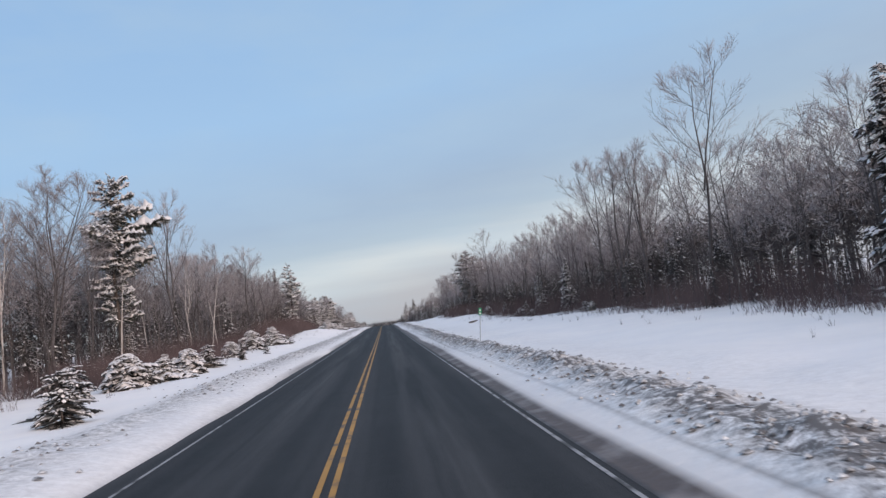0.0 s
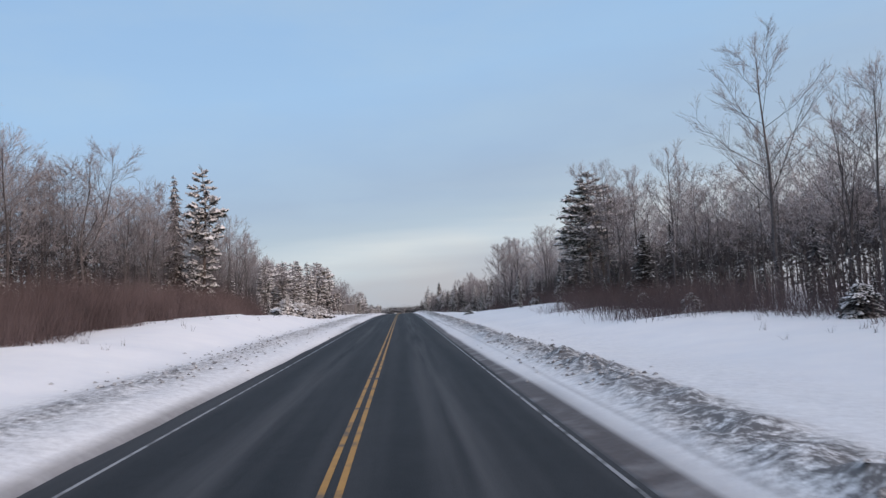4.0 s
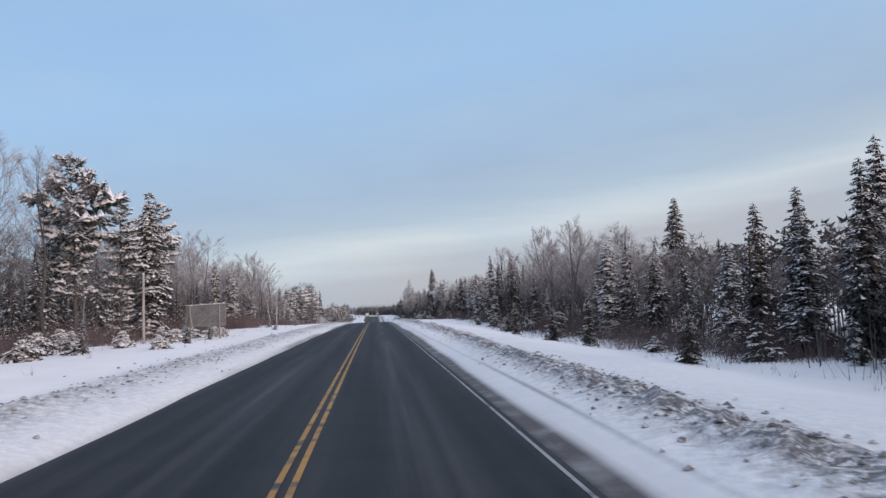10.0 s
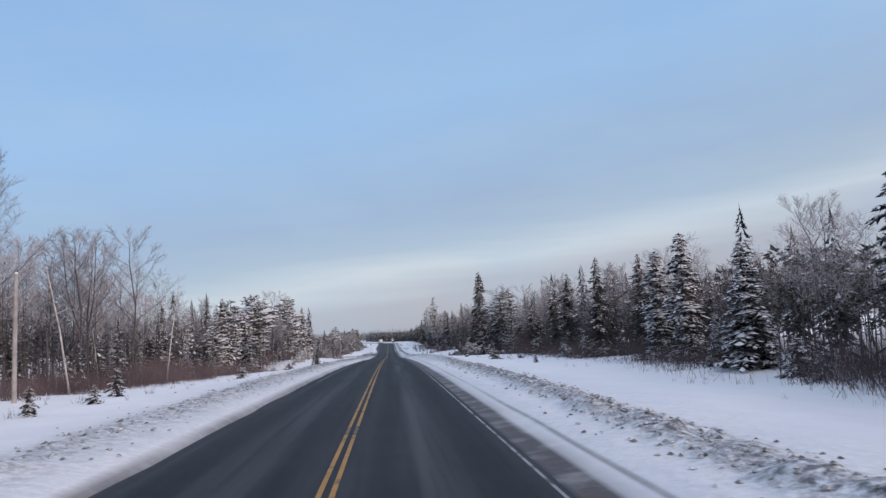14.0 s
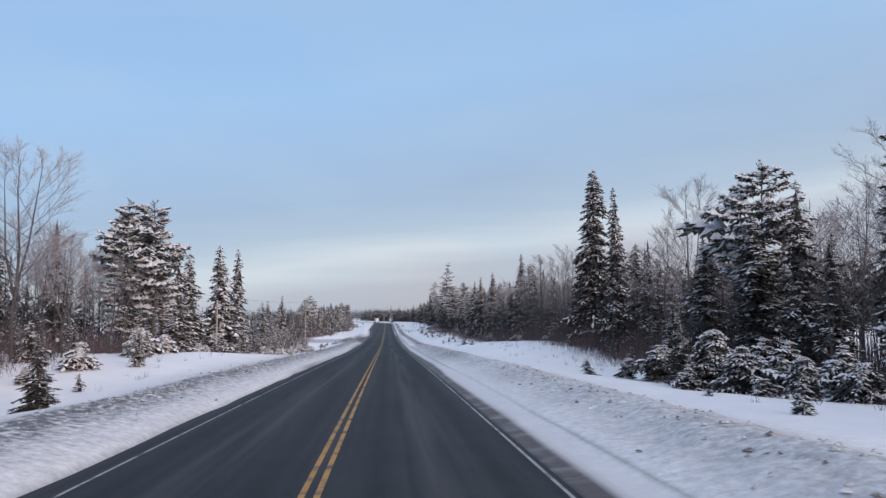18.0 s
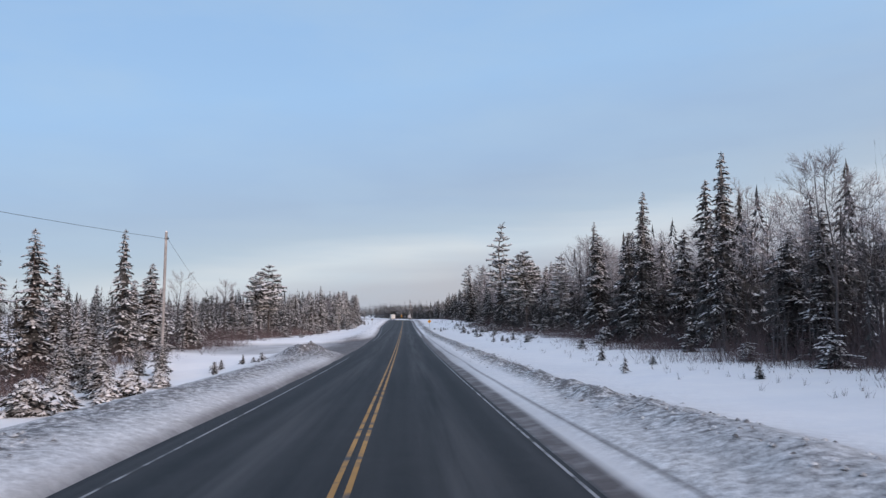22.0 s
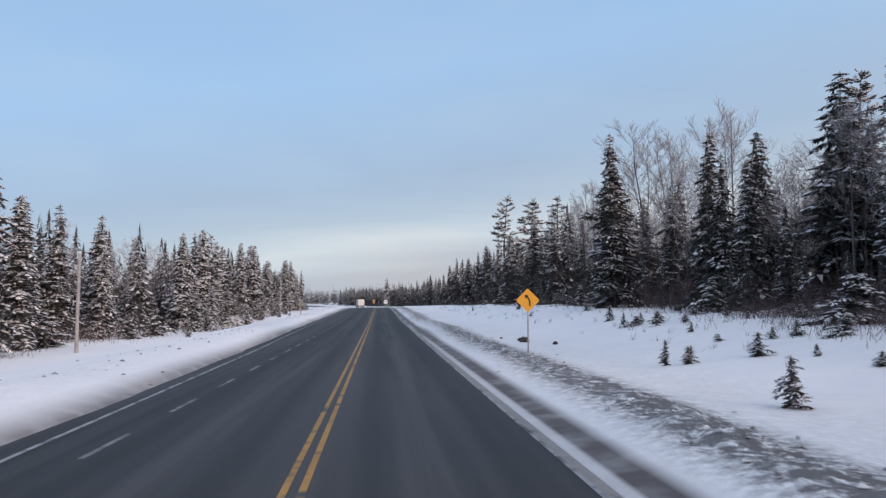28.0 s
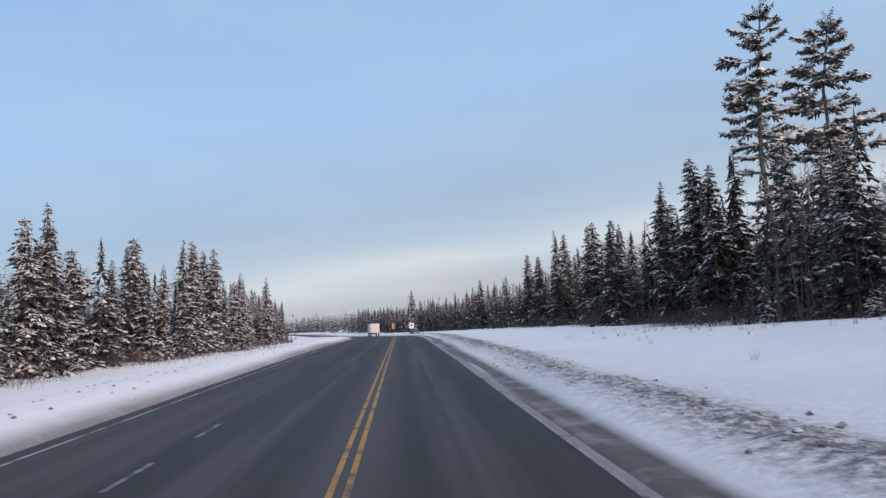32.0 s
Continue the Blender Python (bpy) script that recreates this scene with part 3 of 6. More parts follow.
def road_sheet():
    cols = [-1.0, -0.75, -0.5, -0.3, -0.2, -0.1, 0.0, 0.1, 0.2, 0.3, 0.5, 0.75, 1.0]
    ys = ROAD_ROWS
    lane = left_edge(ys)
    right = 3.68 + 0.06 * vnoise(ys, ys * 0, 3.0, 31)
    left = lane - 0.05 - 0.15 * vnoise(ys, ys * 0, 3.0, 32)
    fr = np.array(cols)[None]
    U = np.where(fr < 0, -fr * left[:, None], fr * right[:, None])
    Y = np.repeat(ys[:, None], len(cols), 1)
    Z = road_z(Y) - 0.02 * np.abs(U)
    co = np.stack([U + bend(Y), Y, Z], -1).reshape(-1, 3)
    m = len(cols)
    a = (np.arange(len(ys) - 1)[:, None] * m + np.arange(m - 1)[None]).ravel()
    tris = np.concatenate([np.stack([a, a + 1, a + m + 1], -1), np.stack([a, a + m + 1, a + m], -1)])
    me = big_mesh("road", co, tris, M_ASPHALT)
    layer = me.attributes.new("across", "FLOAT", "POINT")
    layer.data.foreach_set("value", U.ravel().astype(np.float32))
    layer = me.attributes.new("dust", "FLOAT", "POINT")
    layer.data.foreach_set("value", (step(600, 715, Y) * (0.30 * (0.6 + 0.8 * vnoise(U * 3, Y, 14.0, 33)) + 0.5 * np.exp(-(U / 0.55) ** 2))).ravel().astype(np.float32))
    return tagged(new("road", me), "two-lane dark asphalt road with salt dust and a painted sky sheen between the wheel tracks", "road", kind="structure")


road = road_sheet()


def stripe(name, centre, width, y0, y1, mat, parent, step_y=2.0, lift=0.006):
    ys = np.arange(y0, y1 + 0.01, step_y)
    c = centre(ys) if callable(centre) else np.full(len(ys), float(centre))
    U = np.stack([c - width / 2, c + width / 2], -1)
    Y = np.stack([ys, ys], -1)
    Z = road_z(Y) - 0.02 * np.abs(U) + lift
    co = np.stack([U + bend(Y), Y, Z], -1).reshape(-1, 3)
    a = np.arange(len(ys) - 1) * 2
    tris = np.concatenate([np.stack([a, a + 1, a + 3], -1), np.stack([a, a + 3, a + 2], -1)])
    ob = new(name, big_mesh(name, co, tris, mat))
    ob.parent = parent
    return ob


for side in (-0.105, 0.105):
    stripe("centre_line", side, 0.09, -60, 1250, M_YELLOW, road)
stripe("edge_line", 3.52, 0.065, -60, 690, M_WHITE, road)
stripe("edge_line", 3.50, 0.10, 690, 1250, M_WHITE, road)
stripe("salt_streak", 3.60, 0.17, 684, 1250, M_SALT, road, lift=0.009)
for y0, y1, wide in ((-60, 262, 0.075), (404, 618, 0.06), (668, 1250, 0.10)):
    stripe("edge_line", left_line, wide, y0, y1, M_WHITE, road)
for k in range(33):
    y = 673.4 + k * 4.72
    stripe("lane_dash", -3.22, 0.10, y, y + 2.1, M_FADED, road, 2.1)


# ---- trees ----
def pillow(shape, p, d, length, width, thick, rng):
    """A lump of snow lying along d at p."""
    d = Vector(d).normalized()
    s = d.cross(Vector((0, 0, 1)))
    s = s.normalized() if s.length > 1e-3 else Vector((1, 0, 0))
    up = s.cross(d)
    p = Vector(p)
    j = lambda: rng.uniform(0.7, 1.3)
    vs = [p - d * length * 0.5 * j(), p + d * length * 0.5 * j() - up * thick * 0.5, p + s * width * 0.5 * j() - up * thick * 0.4, p - s * width * 0.5 * j() - up * thick * 0.4,
          p + up * thick * j() + d * length * 0.15 * rng.uniform(-1, 1)]
    shape.add([tuple(v) for v in vs], [(0, 2, 4), (2, 1, 4), (1, 3, 4), (3, 0, 4)])


def bough(crown, snow, base, ang, length, droop, rng, width=0.32, load=0.8, rise=0.0, lump=1.0, turn_up=0.0):
    """A flat spray of needled twigs along a drooping branch; the snow lies along its back and out on the side twigs."""
    out = Vector((math.cos(ang), math.sin(ang), 0))
    side = Vector((-out.y, out.x, 0))
    base = Vector(base)
    drop = Vector((0, 0, 1))

    def at(t):
        return base + out * (length * t) + drop * (length * (rise * t - droop * t * t + turn_up * t ** 4))

    n = 6
    verts, faces, white, caps = [], [], [], []
    laden = rng.random() < load
    for k in range(n):
        t = 0.12 + 0.84 * (k + rng.uniform(-0.3, 0.3)) / n
        p = at(t)
        b = out * length * rng.uniform(0.055, 0.095)
        w0 = width * length * (1.2 - 0.85 * abs(t - 0.42))
        for sg in (-1, 1):
            w = w0 * rng.uniform(0.6, 1.25)
            tip = p + side * (sg * w) + out * (length * rng.uniform(0.10, 0.26)) - drop * (w * rng.uniform(0.1, 0.6))
            i = len(verts)
            mid = p.lerp(tip, 0.6) - out * length * rng.uniform(0.02, 0.06) - drop * w * 0.12
            verts += [tuple(p - b), tuple(p + b), tuple(tip), tuple(mid)]
            faces += [(i, i + 1, i + 2), (i, i + 2, i + 3)]
            if laden and rng.random() < 0.72:
                f0, f1 = rng.uniform(0.05, 0.4), rng.uniform(0.7, 1.0)
                lift = drop * (0.02 + 0.025 * length * lump)
                i = len(white)
                g = b * rng.uniform(0.6, 1.0) * lump
                c0, c1 = p.lerp(tip, f0), p.lerp(tip, f1)
                white += [tuple(c0 - g + lift * 0.4), tuple(c0 + g + lift * 0.3), tuple(c1 + lift * 0.5), tuple(c0.lerp(c1, 0.45) + lift * 1.6)]
                caps += [(i, i + 1, i + 3), (i + 1, i + 2, i + 3), (i + 2, i, i + 3)]
        i = len(verts)
        verts += [tuple(p - b * 1.3), tuple(p + b * 1.3), tuple(p + side * rng.uniform(-0.14, 0.14) * length + out * length * 0.05 - drop * (length * rng.uniform(0.08, 0.26)))]
        faces.append((i, i + 1, i + 2))
    i = len(verts)
    e = at(0.86)
    verts += [tuple(e - side * length * 0.06), tuple(e + side * length * 0.06), tuple(at(1.06))]
    faces.append((i, i + 1, i + 2))
    crown.add(verts, faces)
    if laden:
        # a broken ridge of snow along the back
        t = rng.uniform(0.1, 0.3)
        while t < 0.95:
            u = min(t + rng.uniform(0.16, 0.34), 1.02)
            h = 0.02 + 0.035 * length * lump * rng.uniform(0.6, 1.4)
            hw = width * length * lump * rng.uniform(0.13, 0.3)
            c0, c1, c2 = at(t), at((t + u) / 2) + side * rng.uniform(-0.3, 0.3) * hw, at(u)
            i = len(white)
            white += [tuple(c0), tuple(c1 - side * hw - drop * h * 0.5), tuple(c1 + side * hw - drop * h * 0.5), tuple(c2 - drop * h * 0.3), tuple(c1 + drop * h)]
            caps += [(i, i + 1, i + 4), (i + 1, i + 3, i + 4), (i + 3, i + 2, i + 4), (i + 2, i, i + 4)]
            t = u + rng.uniform(-0.02, 0.14)
        snow.add(white, caps)


def spruce_tree(seed, height, girth, count, load, low=0.06, ragged=0.3, full=0.66, lump=1.0, shade=0.0):
    """A snowy spruce: tapered trunk, drooping boughs all round, snow lying on them."""
    rng = random.Random(seed)
    root = thing("spruce_tree", "snow-laden dark green spruce at the forest edge", "tree", "roadside spruces")
    trunk, crown, snow = Shape(), Shape(), Shape()
    lean = rng.uniform(-0.02, 0.02)
    trunk.tube([(lean * height * t * t, 0, height * t - 0.3 * (t == 0)) for t in (0, 0.3, 0.65, 0.95)], [height * 0.012 + 0.02, height * 0.009 + 0.015, height * 0.006 + 0.01, 0.012], 6)
    lumps = [(rng.uniform(0, 6.28), rng.uniform(0.05, 0.85), rng.uniform(-ragged, ragged)) for _ in range(9)]
    for w in range(count):
        t = low + (0.985 - low) * (1 - (1 - (w + rng.random()) / count) ** 1.3)
        t = min(t + rng.uniform(-0.015, 0.015), 0.985)
        a = 2.39996 * w + rng.uniform(-0.5, 0.5)
        r = girth * ((1 - t) ** full * 0.93 + 0.075)
        for la, lt, lv in lumps:
            r *= 1 + lv * max(0.0, math.cos(a - la)) * math.exp(-((t - lt) / 0.12) ** 2)
        ln = r * rng.uniform(0.55, 1.2)
        z = height * t
        bough(crown, snow, (lean * height * t * t, 0, z), a, ln, rng.uniform(0.2, 0.6), rng, rng.uniform(0.32, 0.48), load * (1 - shade * (1 - t)), rng.uniform(-0.15, 0.25) + 0.6 * max(0, t - 0.8), lump)
    # opaque needle-coloured sheets round the trunk, added to fill and darken the crown's inside
    for k in range(46):
        t = low + (0.9 - low) * (k + rng.random()) / 46
        r = girth * 0.62 * (1 - t) ** 0.7
        a, w = rng.uniform(0, 6.28), rng.uniform(0.3, 0.6)
        zt, zb = height * (t + 0.07), height * (t - 0.02)
        crown.add([(0, 0, zt), (math.cos(a - w) * r, math.sin(a - w) * r, zb - rng.uniform(0, 0.03) * height), (math.cos(a + w) * r, math.sin(a + w) * r, zb)], [(0, 1, 2)])
    tip = height * 1.0
    crown.add([(lean * height + 0.07, 0, tip - 0.35), (lean * height - 0.06, 0.06, tip - 0.35), (lean * height - 0.04, -0.07, tip - 0.35), (lean * height, 0, tip)], [(0, 1, 3), (1, 2, 3), (2, 0, 3)])
    part("trunk", trunk, M_BARK, root)
    part("crown", crown, M_NEEDLES, root, kind="stuff")
    part("snow", snow, M_BOUGH_SNOW, root, "snow lying on the boughs", smooth=True, kind="stuff")
    return root


def plume(crown, snow, p, ang, length, rise, rng, load, lump=1.15):
    """A pine limb's feathery end: three or four sprays that part and turn up, snow on their backs."""
    bough(crown, snow, p, ang, length, 0.35, rng, 0.29, load, rise + 0.2, lump, 0.2)
    for sg in (-1, 1):
        f = rng.uniform(0.18, 0.5)
        q = Vector(p) + Vector((math.cos(ang), math.sin(ang), rise)) * length * f
        bough(crown, snow, q, ang + sg * rng.uniform(0.35, 0.8), length * rng.uniform(0.5, 0.8), 0.3, rng, 0.3, load, rise + rng.uniform(0.05, 0.4), lump, 0.2)
    # clumps of snow borne by the spray
    for f in (0.3, 0.72):
        if rng.random() < load * 0.9:
            way = Vector((math.cos(ang), math.sin(ang), rise))
            c = Vector(p) + way * length * (f + rng.uniform(-0.1, 0.1)) + Vector((-way.y, way.x, 0)) * length * rng.uniform(-0.14, 0.14)
            pillow(snow, c + Vector((0, 0, 0.05 * length)), way, length * rng.uniform(0.3, 0.55), length * rng.uniform(0.22, 0.4), 0.075 * length * lump, rng)
    if rng.random() < 0.6:
        bough(crown, snow, Vector(p) + Vector((0, 0, 0.1 * length)), ang + rng.uniform(-0.3, 0.3), length * 0.6, 0.25, rng, 0.3, load, rise + 0.5, lump, 0.1)


def pine_tree(seed, height, spread, bare, whorls, load, flare=0.35, gaps=0.25, lump=1.15, tier=(5, 6, 6, 7), uneven=0.2):
    """A white pine: clear lower trunk, uneven tiers of long level limbs ending in snowy plumes."""
    rng = random.Random(seed)
    root = thing("pine_tree", "tall white pine with uneven tiers of snowy limbs", "tree", "roadside pines")
    trunk, limbs, crown, snow = Shape(), Shape(), Shape(), Shape()
    kink = [(rng.uniform(-0.12, 0.12) * k, rng.uniform(-0.12, 0.12) * k) for k in range(5)]
    axis = [(kink[k][0], kink[k][1], height * k / 4 * 0.97 - 0.3 * (k == 0)) for k in range(5)]
    trunk.tube(axis, [height * 0.013 + 0.02, height * 0.010 + 0.02, height * 0.008, height * 0.005, 0.03], 7)

    def at(t):
        q = min(int(t * 4), 3)
        f = t * 4 - q
        return Vector(axis[q]) * (1 - f) + Vector(axis[q + 1]) * f

    lobes = [(rng.uniform(0, 6.28), rng.uniform(0, 1), rng.uniform(-0.55, 0.4)) for _ in range(10)]
    for k in range(whorls):
        f = (k + rng.uniform(0.1, 0.7)) / whorls
        turn = rng.uniform(0, 6.28)
        n = rng.choice(tier) if f < 0.85 else 5
        for m in range(n):
            if f < 0.75 and rng.random() < gaps * (1 - f):
                continue
            a = turn + 6.283 * m / n + rng.uniform(-0.4, 0.4)
            r = spread * (0.7 + 0.9 * f if f < flare else max(0.05, 1 - ((f - flare) / (1.03 - flare)) ** 2.1) ** 0.68 + 0.02)
            for la, lf, lv in lobes:
                r *= 1 + lv * max(0.0, math.cos(a - la)) * math.exp(-((f - lf) / 0.14) ** 2)
            ln = max(0.35, r * rng.uniform(0.9 - uneven, 0.9 + uneven))
            p0 = at(min(0.985, bare + (0.98 - bare) * (f + rng.uniform(-0.012, 0.012))))
            up = rng.uniform(-0.12, 0.22) + 0.7 * max(0, f - 0.6)
            p1 = p0 + Vector((math.cos(a), math.sin(a), up)) * ln * 0.45
            limbs.tube([p0, p1, p1 + Vector((math.cos(a), math.sin(a), up)) * ln * 0.3], [0.003 * height + 0.01, 0.022, 0.008], 3)
            pl = ln * (0.66 if ln > 1.2 else 0.9)
            plume(crown, snow, p0 + (p1 - p0) * (0.75 if ln > 1.2 else 0.2), a, pl, up, rng, load, lump)
            if ln > 1.6:
                bough(crown, snow, p0, a + rng.uniform(-0.5, 0.5), ln * 0.55, 0.4, rng, 0.36, load, up, 1.0)
    for m in range(5):
        bough(crown, snow, at(0.95 + 0.01 * m), 1.3 * m, 0.45, 0.1, rng, 0.4, 0.6, 1.2)
    part("trunk", trunk, M_BARK, root)
    part("branchwork", limbs, M_BARK, root, kind="stuff")
    part("crown", crown, M_PINE, root, kind="stuff")
    part("snow", snow, M_BOUGH_SNOW, root, "snow lying on the limbs", smooth=True, kind="stuff")
    return root


def bare_tree(seed, height, spread, trunk_mat, limbs_n=13, label="bare maple with frosted grey twigs", name="bare_tree", low=0.36, fine=7):
    """A leafless tree: stems that part low down, limbs that sweep up and out, and a rounded haze of fine frosted twigs."""
    rng = random.Random(seed)
    root = thing(name, label, "tree", "bare roadside trees")
    trunk, limbs, twigs = Shape(), Shape(), Shape()
    r0 = (height * 0.0068 + 0.025) * (0.55 if name == "birch_tree" else 0.9)
    lx, ly = rng.uniform(-0.04, 0.04), rng.uniform(-0.04, 0.04)
    fork = rng.uniform(0.28, 0.5)
    leaders = []
    for j in range(rng.choice((1, 2, 2, 3))):
        a = rng.uniform(0, 6.28)
        o = 0.0 if j == 0 else rng.uniform(0.07, 0.14) * height * spread
        leaders.append((math.cos(a) * o, math.sin(a) * o, rng.uniform(0.80, 0.92)))

    def stem(j, t):
        ox, oy, topz = leaders[j]
        f = max(0.0, t - fork) / (1 - fork)
        w = 0.010 * math.sin(t * 9 + j * 2)
        return Vector(((lx * t + w) * height + ox * f ** 0.8, (ly * t - w) * height + oy * f ** 0.8, t * topz * height))

    for j in range(len(leaders)):
        ts = (0, 0.2, 0.4, 0.55, 0.7, 0.85, 1.0) if j == 0 else (fork, fork + 0.15, fork + 0.3, 1.0)
        pts = [stem(j, t) for t in ts]
        if j == 0:
            pts[0] = pts[0] - Vector((0, 0, 0.4))
        trunk.tube(pts, [r0 * (1.08 - t) * (1.0 if j == 0 else 0.8) + 0.010 for t in ts], 6 if j == 0 else 4)
    wild = lambda a, b: Vector((rng.uniform(-a, a), rng.uniform(-a, a), rng.uniform(-b, b)))
    tv, tf = [], []

    def hair(p, q, w):
        s = (q - p).cross(wild(1, 1))
        s = s.normalized() * w if s.length > 1e-6 else Vector((w, 0, 0))
        i = len(tv)
        tv.extend((tuple(p - s), tuple(p + s), tuple(q)))
        tf.append((i, i + 1, i + 2))

    def twig(p, d, ln):
        d = (d + wild(0.7, 0.4) + Vector((0, 0, 0.1))).normalized()
        q = p + d * ln
        hair(p, q, 0.0070)
        for _ in range(fine):
            f = rng.uniform(0.15, 0.95)
            d2 = (d + wild(0.75, 0.5) + Vector((0, 0, 0.1))).normalized()
            b0 = p.lerp(q, f)
            hair(b0, b0 + d2 * ln * rng.uniform(0.35, 0.7) * (1.2 - 0.6 * f), 0.0056)

    def limb(p, d, ln, r):
        """One limb, curving upward, with side branches and twigs."""
        m = p + d * ln * 0.5
        q = m + (d + Vector((0, 0, 0.35)) + wild(0.12, 0.05)).normalized() * ln * 0.5
        limbs.tube([p, m, q], [r + 0.004, r * 0.6 + 0.004, 0.005], 3)
        for w in range(7):
            g = 0.22 + 0.74 * (w + rng.random()) / 7
            b = p.lerp(m, g * 2) if g < 0.5 else m.lerp(q, g * 2 - 1)
            dd = (d + wild(0.75, 0.3) + Vector((0, 0, 0.15))).normalized()
            l2 = ln * rng.uniform(0.24, 0.42) * (1.25 - 0.6 * g)
            e = b + dd * l2
            limbs.tube([b, e], [0.004 + r * 0.3, 0.005], 3)
            for v in range(6):
                twig(b.lerp(e, 0.2 + 0.8 * (v + rng.random()) / 6), dd, height * rng.uniform(0.03, 0.05))
        for v in range(5):
            twig(m.lerp(q, 0.3 + 0.7 * (v + rng.random()) / 5), (q - m).normalized(), height * rng.uniform(0.035, 0.06))

    total = limbs_n + 3 * (len(leaders) - 1)
    for k in range(total):
        j = k % len(leaders)
        t = low + (0.98 - low) * ((k + rng.random()) / total) ** 0.9
        if j and t < fork + 0.05:
            j = 0
        a = 2.39996 * k + rng.uniform(-0.5, 0.5)
        rest = 1 - t
        ln = height * (0.11 + 0.40 * rest ** 0.8) * rng.uniform(0.75, 1.1) * (0.7 + 0.3 * spread)
        d = Vector((math.cos(a) * spread, math.sin(a) * spread, rng.uniform(0.75, 1.5))).normalized()
        limb(stem(j, t), d, ln, r0 * 0.34 * (1.15 - t))
    for j in range(len(leaders)):
        limb(stem(j, 0.93), Vector((0.05, 0, 1)), height * 0.12, 0.012)
    twigs.add(tv, tf)
    part("trunk", trunk, trunk_mat, root)
    part("branchwork", limbs, trunk_mat, root, kind="stuff")
    part("twig_haze", twigs, M_FROST, root, "fine frosted twigs", kind="stuff")
    return root


FAR = Matrix.Translation((0, -900, -60))
TREES = {"s": [], "r": [], "q": [], "t": [], "w": [], "p": [], "d": [], "b": [], "y": []}
for i in range(7):
    TREES["s"].append((spruce_tree(10 + i, 12.0, (2.0, 2.4, 2.1, 1.6, 2.6, 2.2, 1.9)[i], (150, 160, 140, 135, 165, 140, 130)[i], (0.9, 0.97, 0.8, 0.85, 0.97, 0.9, 0.8)[i], (0.05, 0.03, 0.10, 0.07, 0.02, 0.05, 0.12)[i], full=(0.68, 0.62, 0.76, 0.65, 0.8, 0.58, 0.7)[i], lump=(1.35, 1.5, 1.2, 1.3, 1.5, 1.4, 1.2)[i]), 12.0))
for i in range(6):
    TREES["r"].append((spruce_tree(30 + i, 12.0, (2.1, 2.4, 1.8, 2.2, 2.5, 1.7)[i], (165, 170, 150, 160, 170, 140)[i], (0.75, 0.8, 0.65, 0.8, 0.7, 0.7)[i], (0.04, 0.03, 0.08, 0.05, 0.02, 0.06)[i], full=(0.68, 0.62, 0.74, 0.66, 0.75, 0.6)[i], lump=(0.95, 1.0, 0.85, 0.95, 0.9, 0.9)[i], shade=0.75), 12.0))
for i in range(5):
    TREES["p"].append((pine_tree(40 + i, 16.0, (3.2, 2.8, 3.4, 2.6, 3.1)[i], (0.26, 0.14, 0.32, 0.08, 0.2)[i], (16, 19, 15, 19, 17)[i], (0.9, 0.95, 0.9, 1.0, 0.95)[i], lump=1.55), 16.0))
for i in range(4):
    TREES["q"].append((pine_tree(52 + i, 16.0, (3.0, 2.7, 3.3, 2.9)[i], (0.2, 0.1, 0.26, 0.14)[i], (16, 18, 15, 17)[i], 1.0, (0.6, 0.5, 0.65, 0.55)[i], 0.25, 2.4), 16.0))
for i in range(3):
    TREES["p"].append((pine_tree((46, 64, 65)[i], 16.0, (2.5, 2.3, 2.5)[i], (0.32, 0.30, 0.34)[i], (15, 15, 14)[i], 1.0, (0.12, 0.45, 0.5)[i], 0.3, 1.7, (4, 5, 6), 0.4), 16.0))
for i in range(8):
    TREES["d"].append((bare_tree(70 + i, 15.0, (1.15, 0.95, 1.3, 1.05, 0.85, 1.2, 1.0, 1.25)[i], M_GREY_BARK, (15, 14, 16, 15, 13, 16, 14, 15)[i], low=(0.38, 0.45, 0.34, 0.4, 0.46, 0.32, 0.42, 0.36)[i]), 15.0))
for i in range(3):
    TREES["b"].append((bare_tree(90 + i, 12.0, (0.6, 0.5, 0.65)[i], M_BIRCH, 9, "slender white-barked birch with frosted twigs", "birch_tree", 0.42, 6), 12.0))
for i in range(5):
    tr = spruce_tree(120 + i, 2.0, (0.85, 0.7, 1.0, 0.75, 1.25)[i], 26, 0.95, 0.02, 0.4, (0.66, 0.6, 0.8, 0.7, 0.45)[i])
    tr.name = "young_spruce"
    tagged(tr, "young spruce half buried in snow on the verge", "young tree", "young spruces on the verge")
    TREES["y"].append((tr, 2.0))
for i in range(3):
    TREES["t"].append((spruce_tree(150 + i, 17.0, (2.8, 3.1, 2.4)[i], (230, 240, 210)[i], (0.95, 0.95, 0.9)[i], (0.04, 0.03, 0.08)[i], 0.35, (0.75, 0.68, 0.72)[i], 0.7, 0.5), 17.0))
for i in range(8):
    tr = spruce_tree(170 + i, 2.0, (1.3, 1.6, 1.1, 1.45)[i % 4], 72, 0.9 if i < 4 else 1.0, 0.14, 0.95, (0.45, 0.4, 0.6, 0.35)[i % 4], 1.1 if i < 4 else 2.0, 0.4 if i < 4 else 0.0)
    tr.name = "snowy_bush"
    tagged(tr, "low evergreen bush buried under heavy snow", "bush", "snow-laden bushes")
    TREES["w"].append((tr, 2.0))
for kind in TREES.values():
    for tr, _ in kind:
        tr.matrix_basis = FAR
PLANTED = []
pick = random.Random(5)


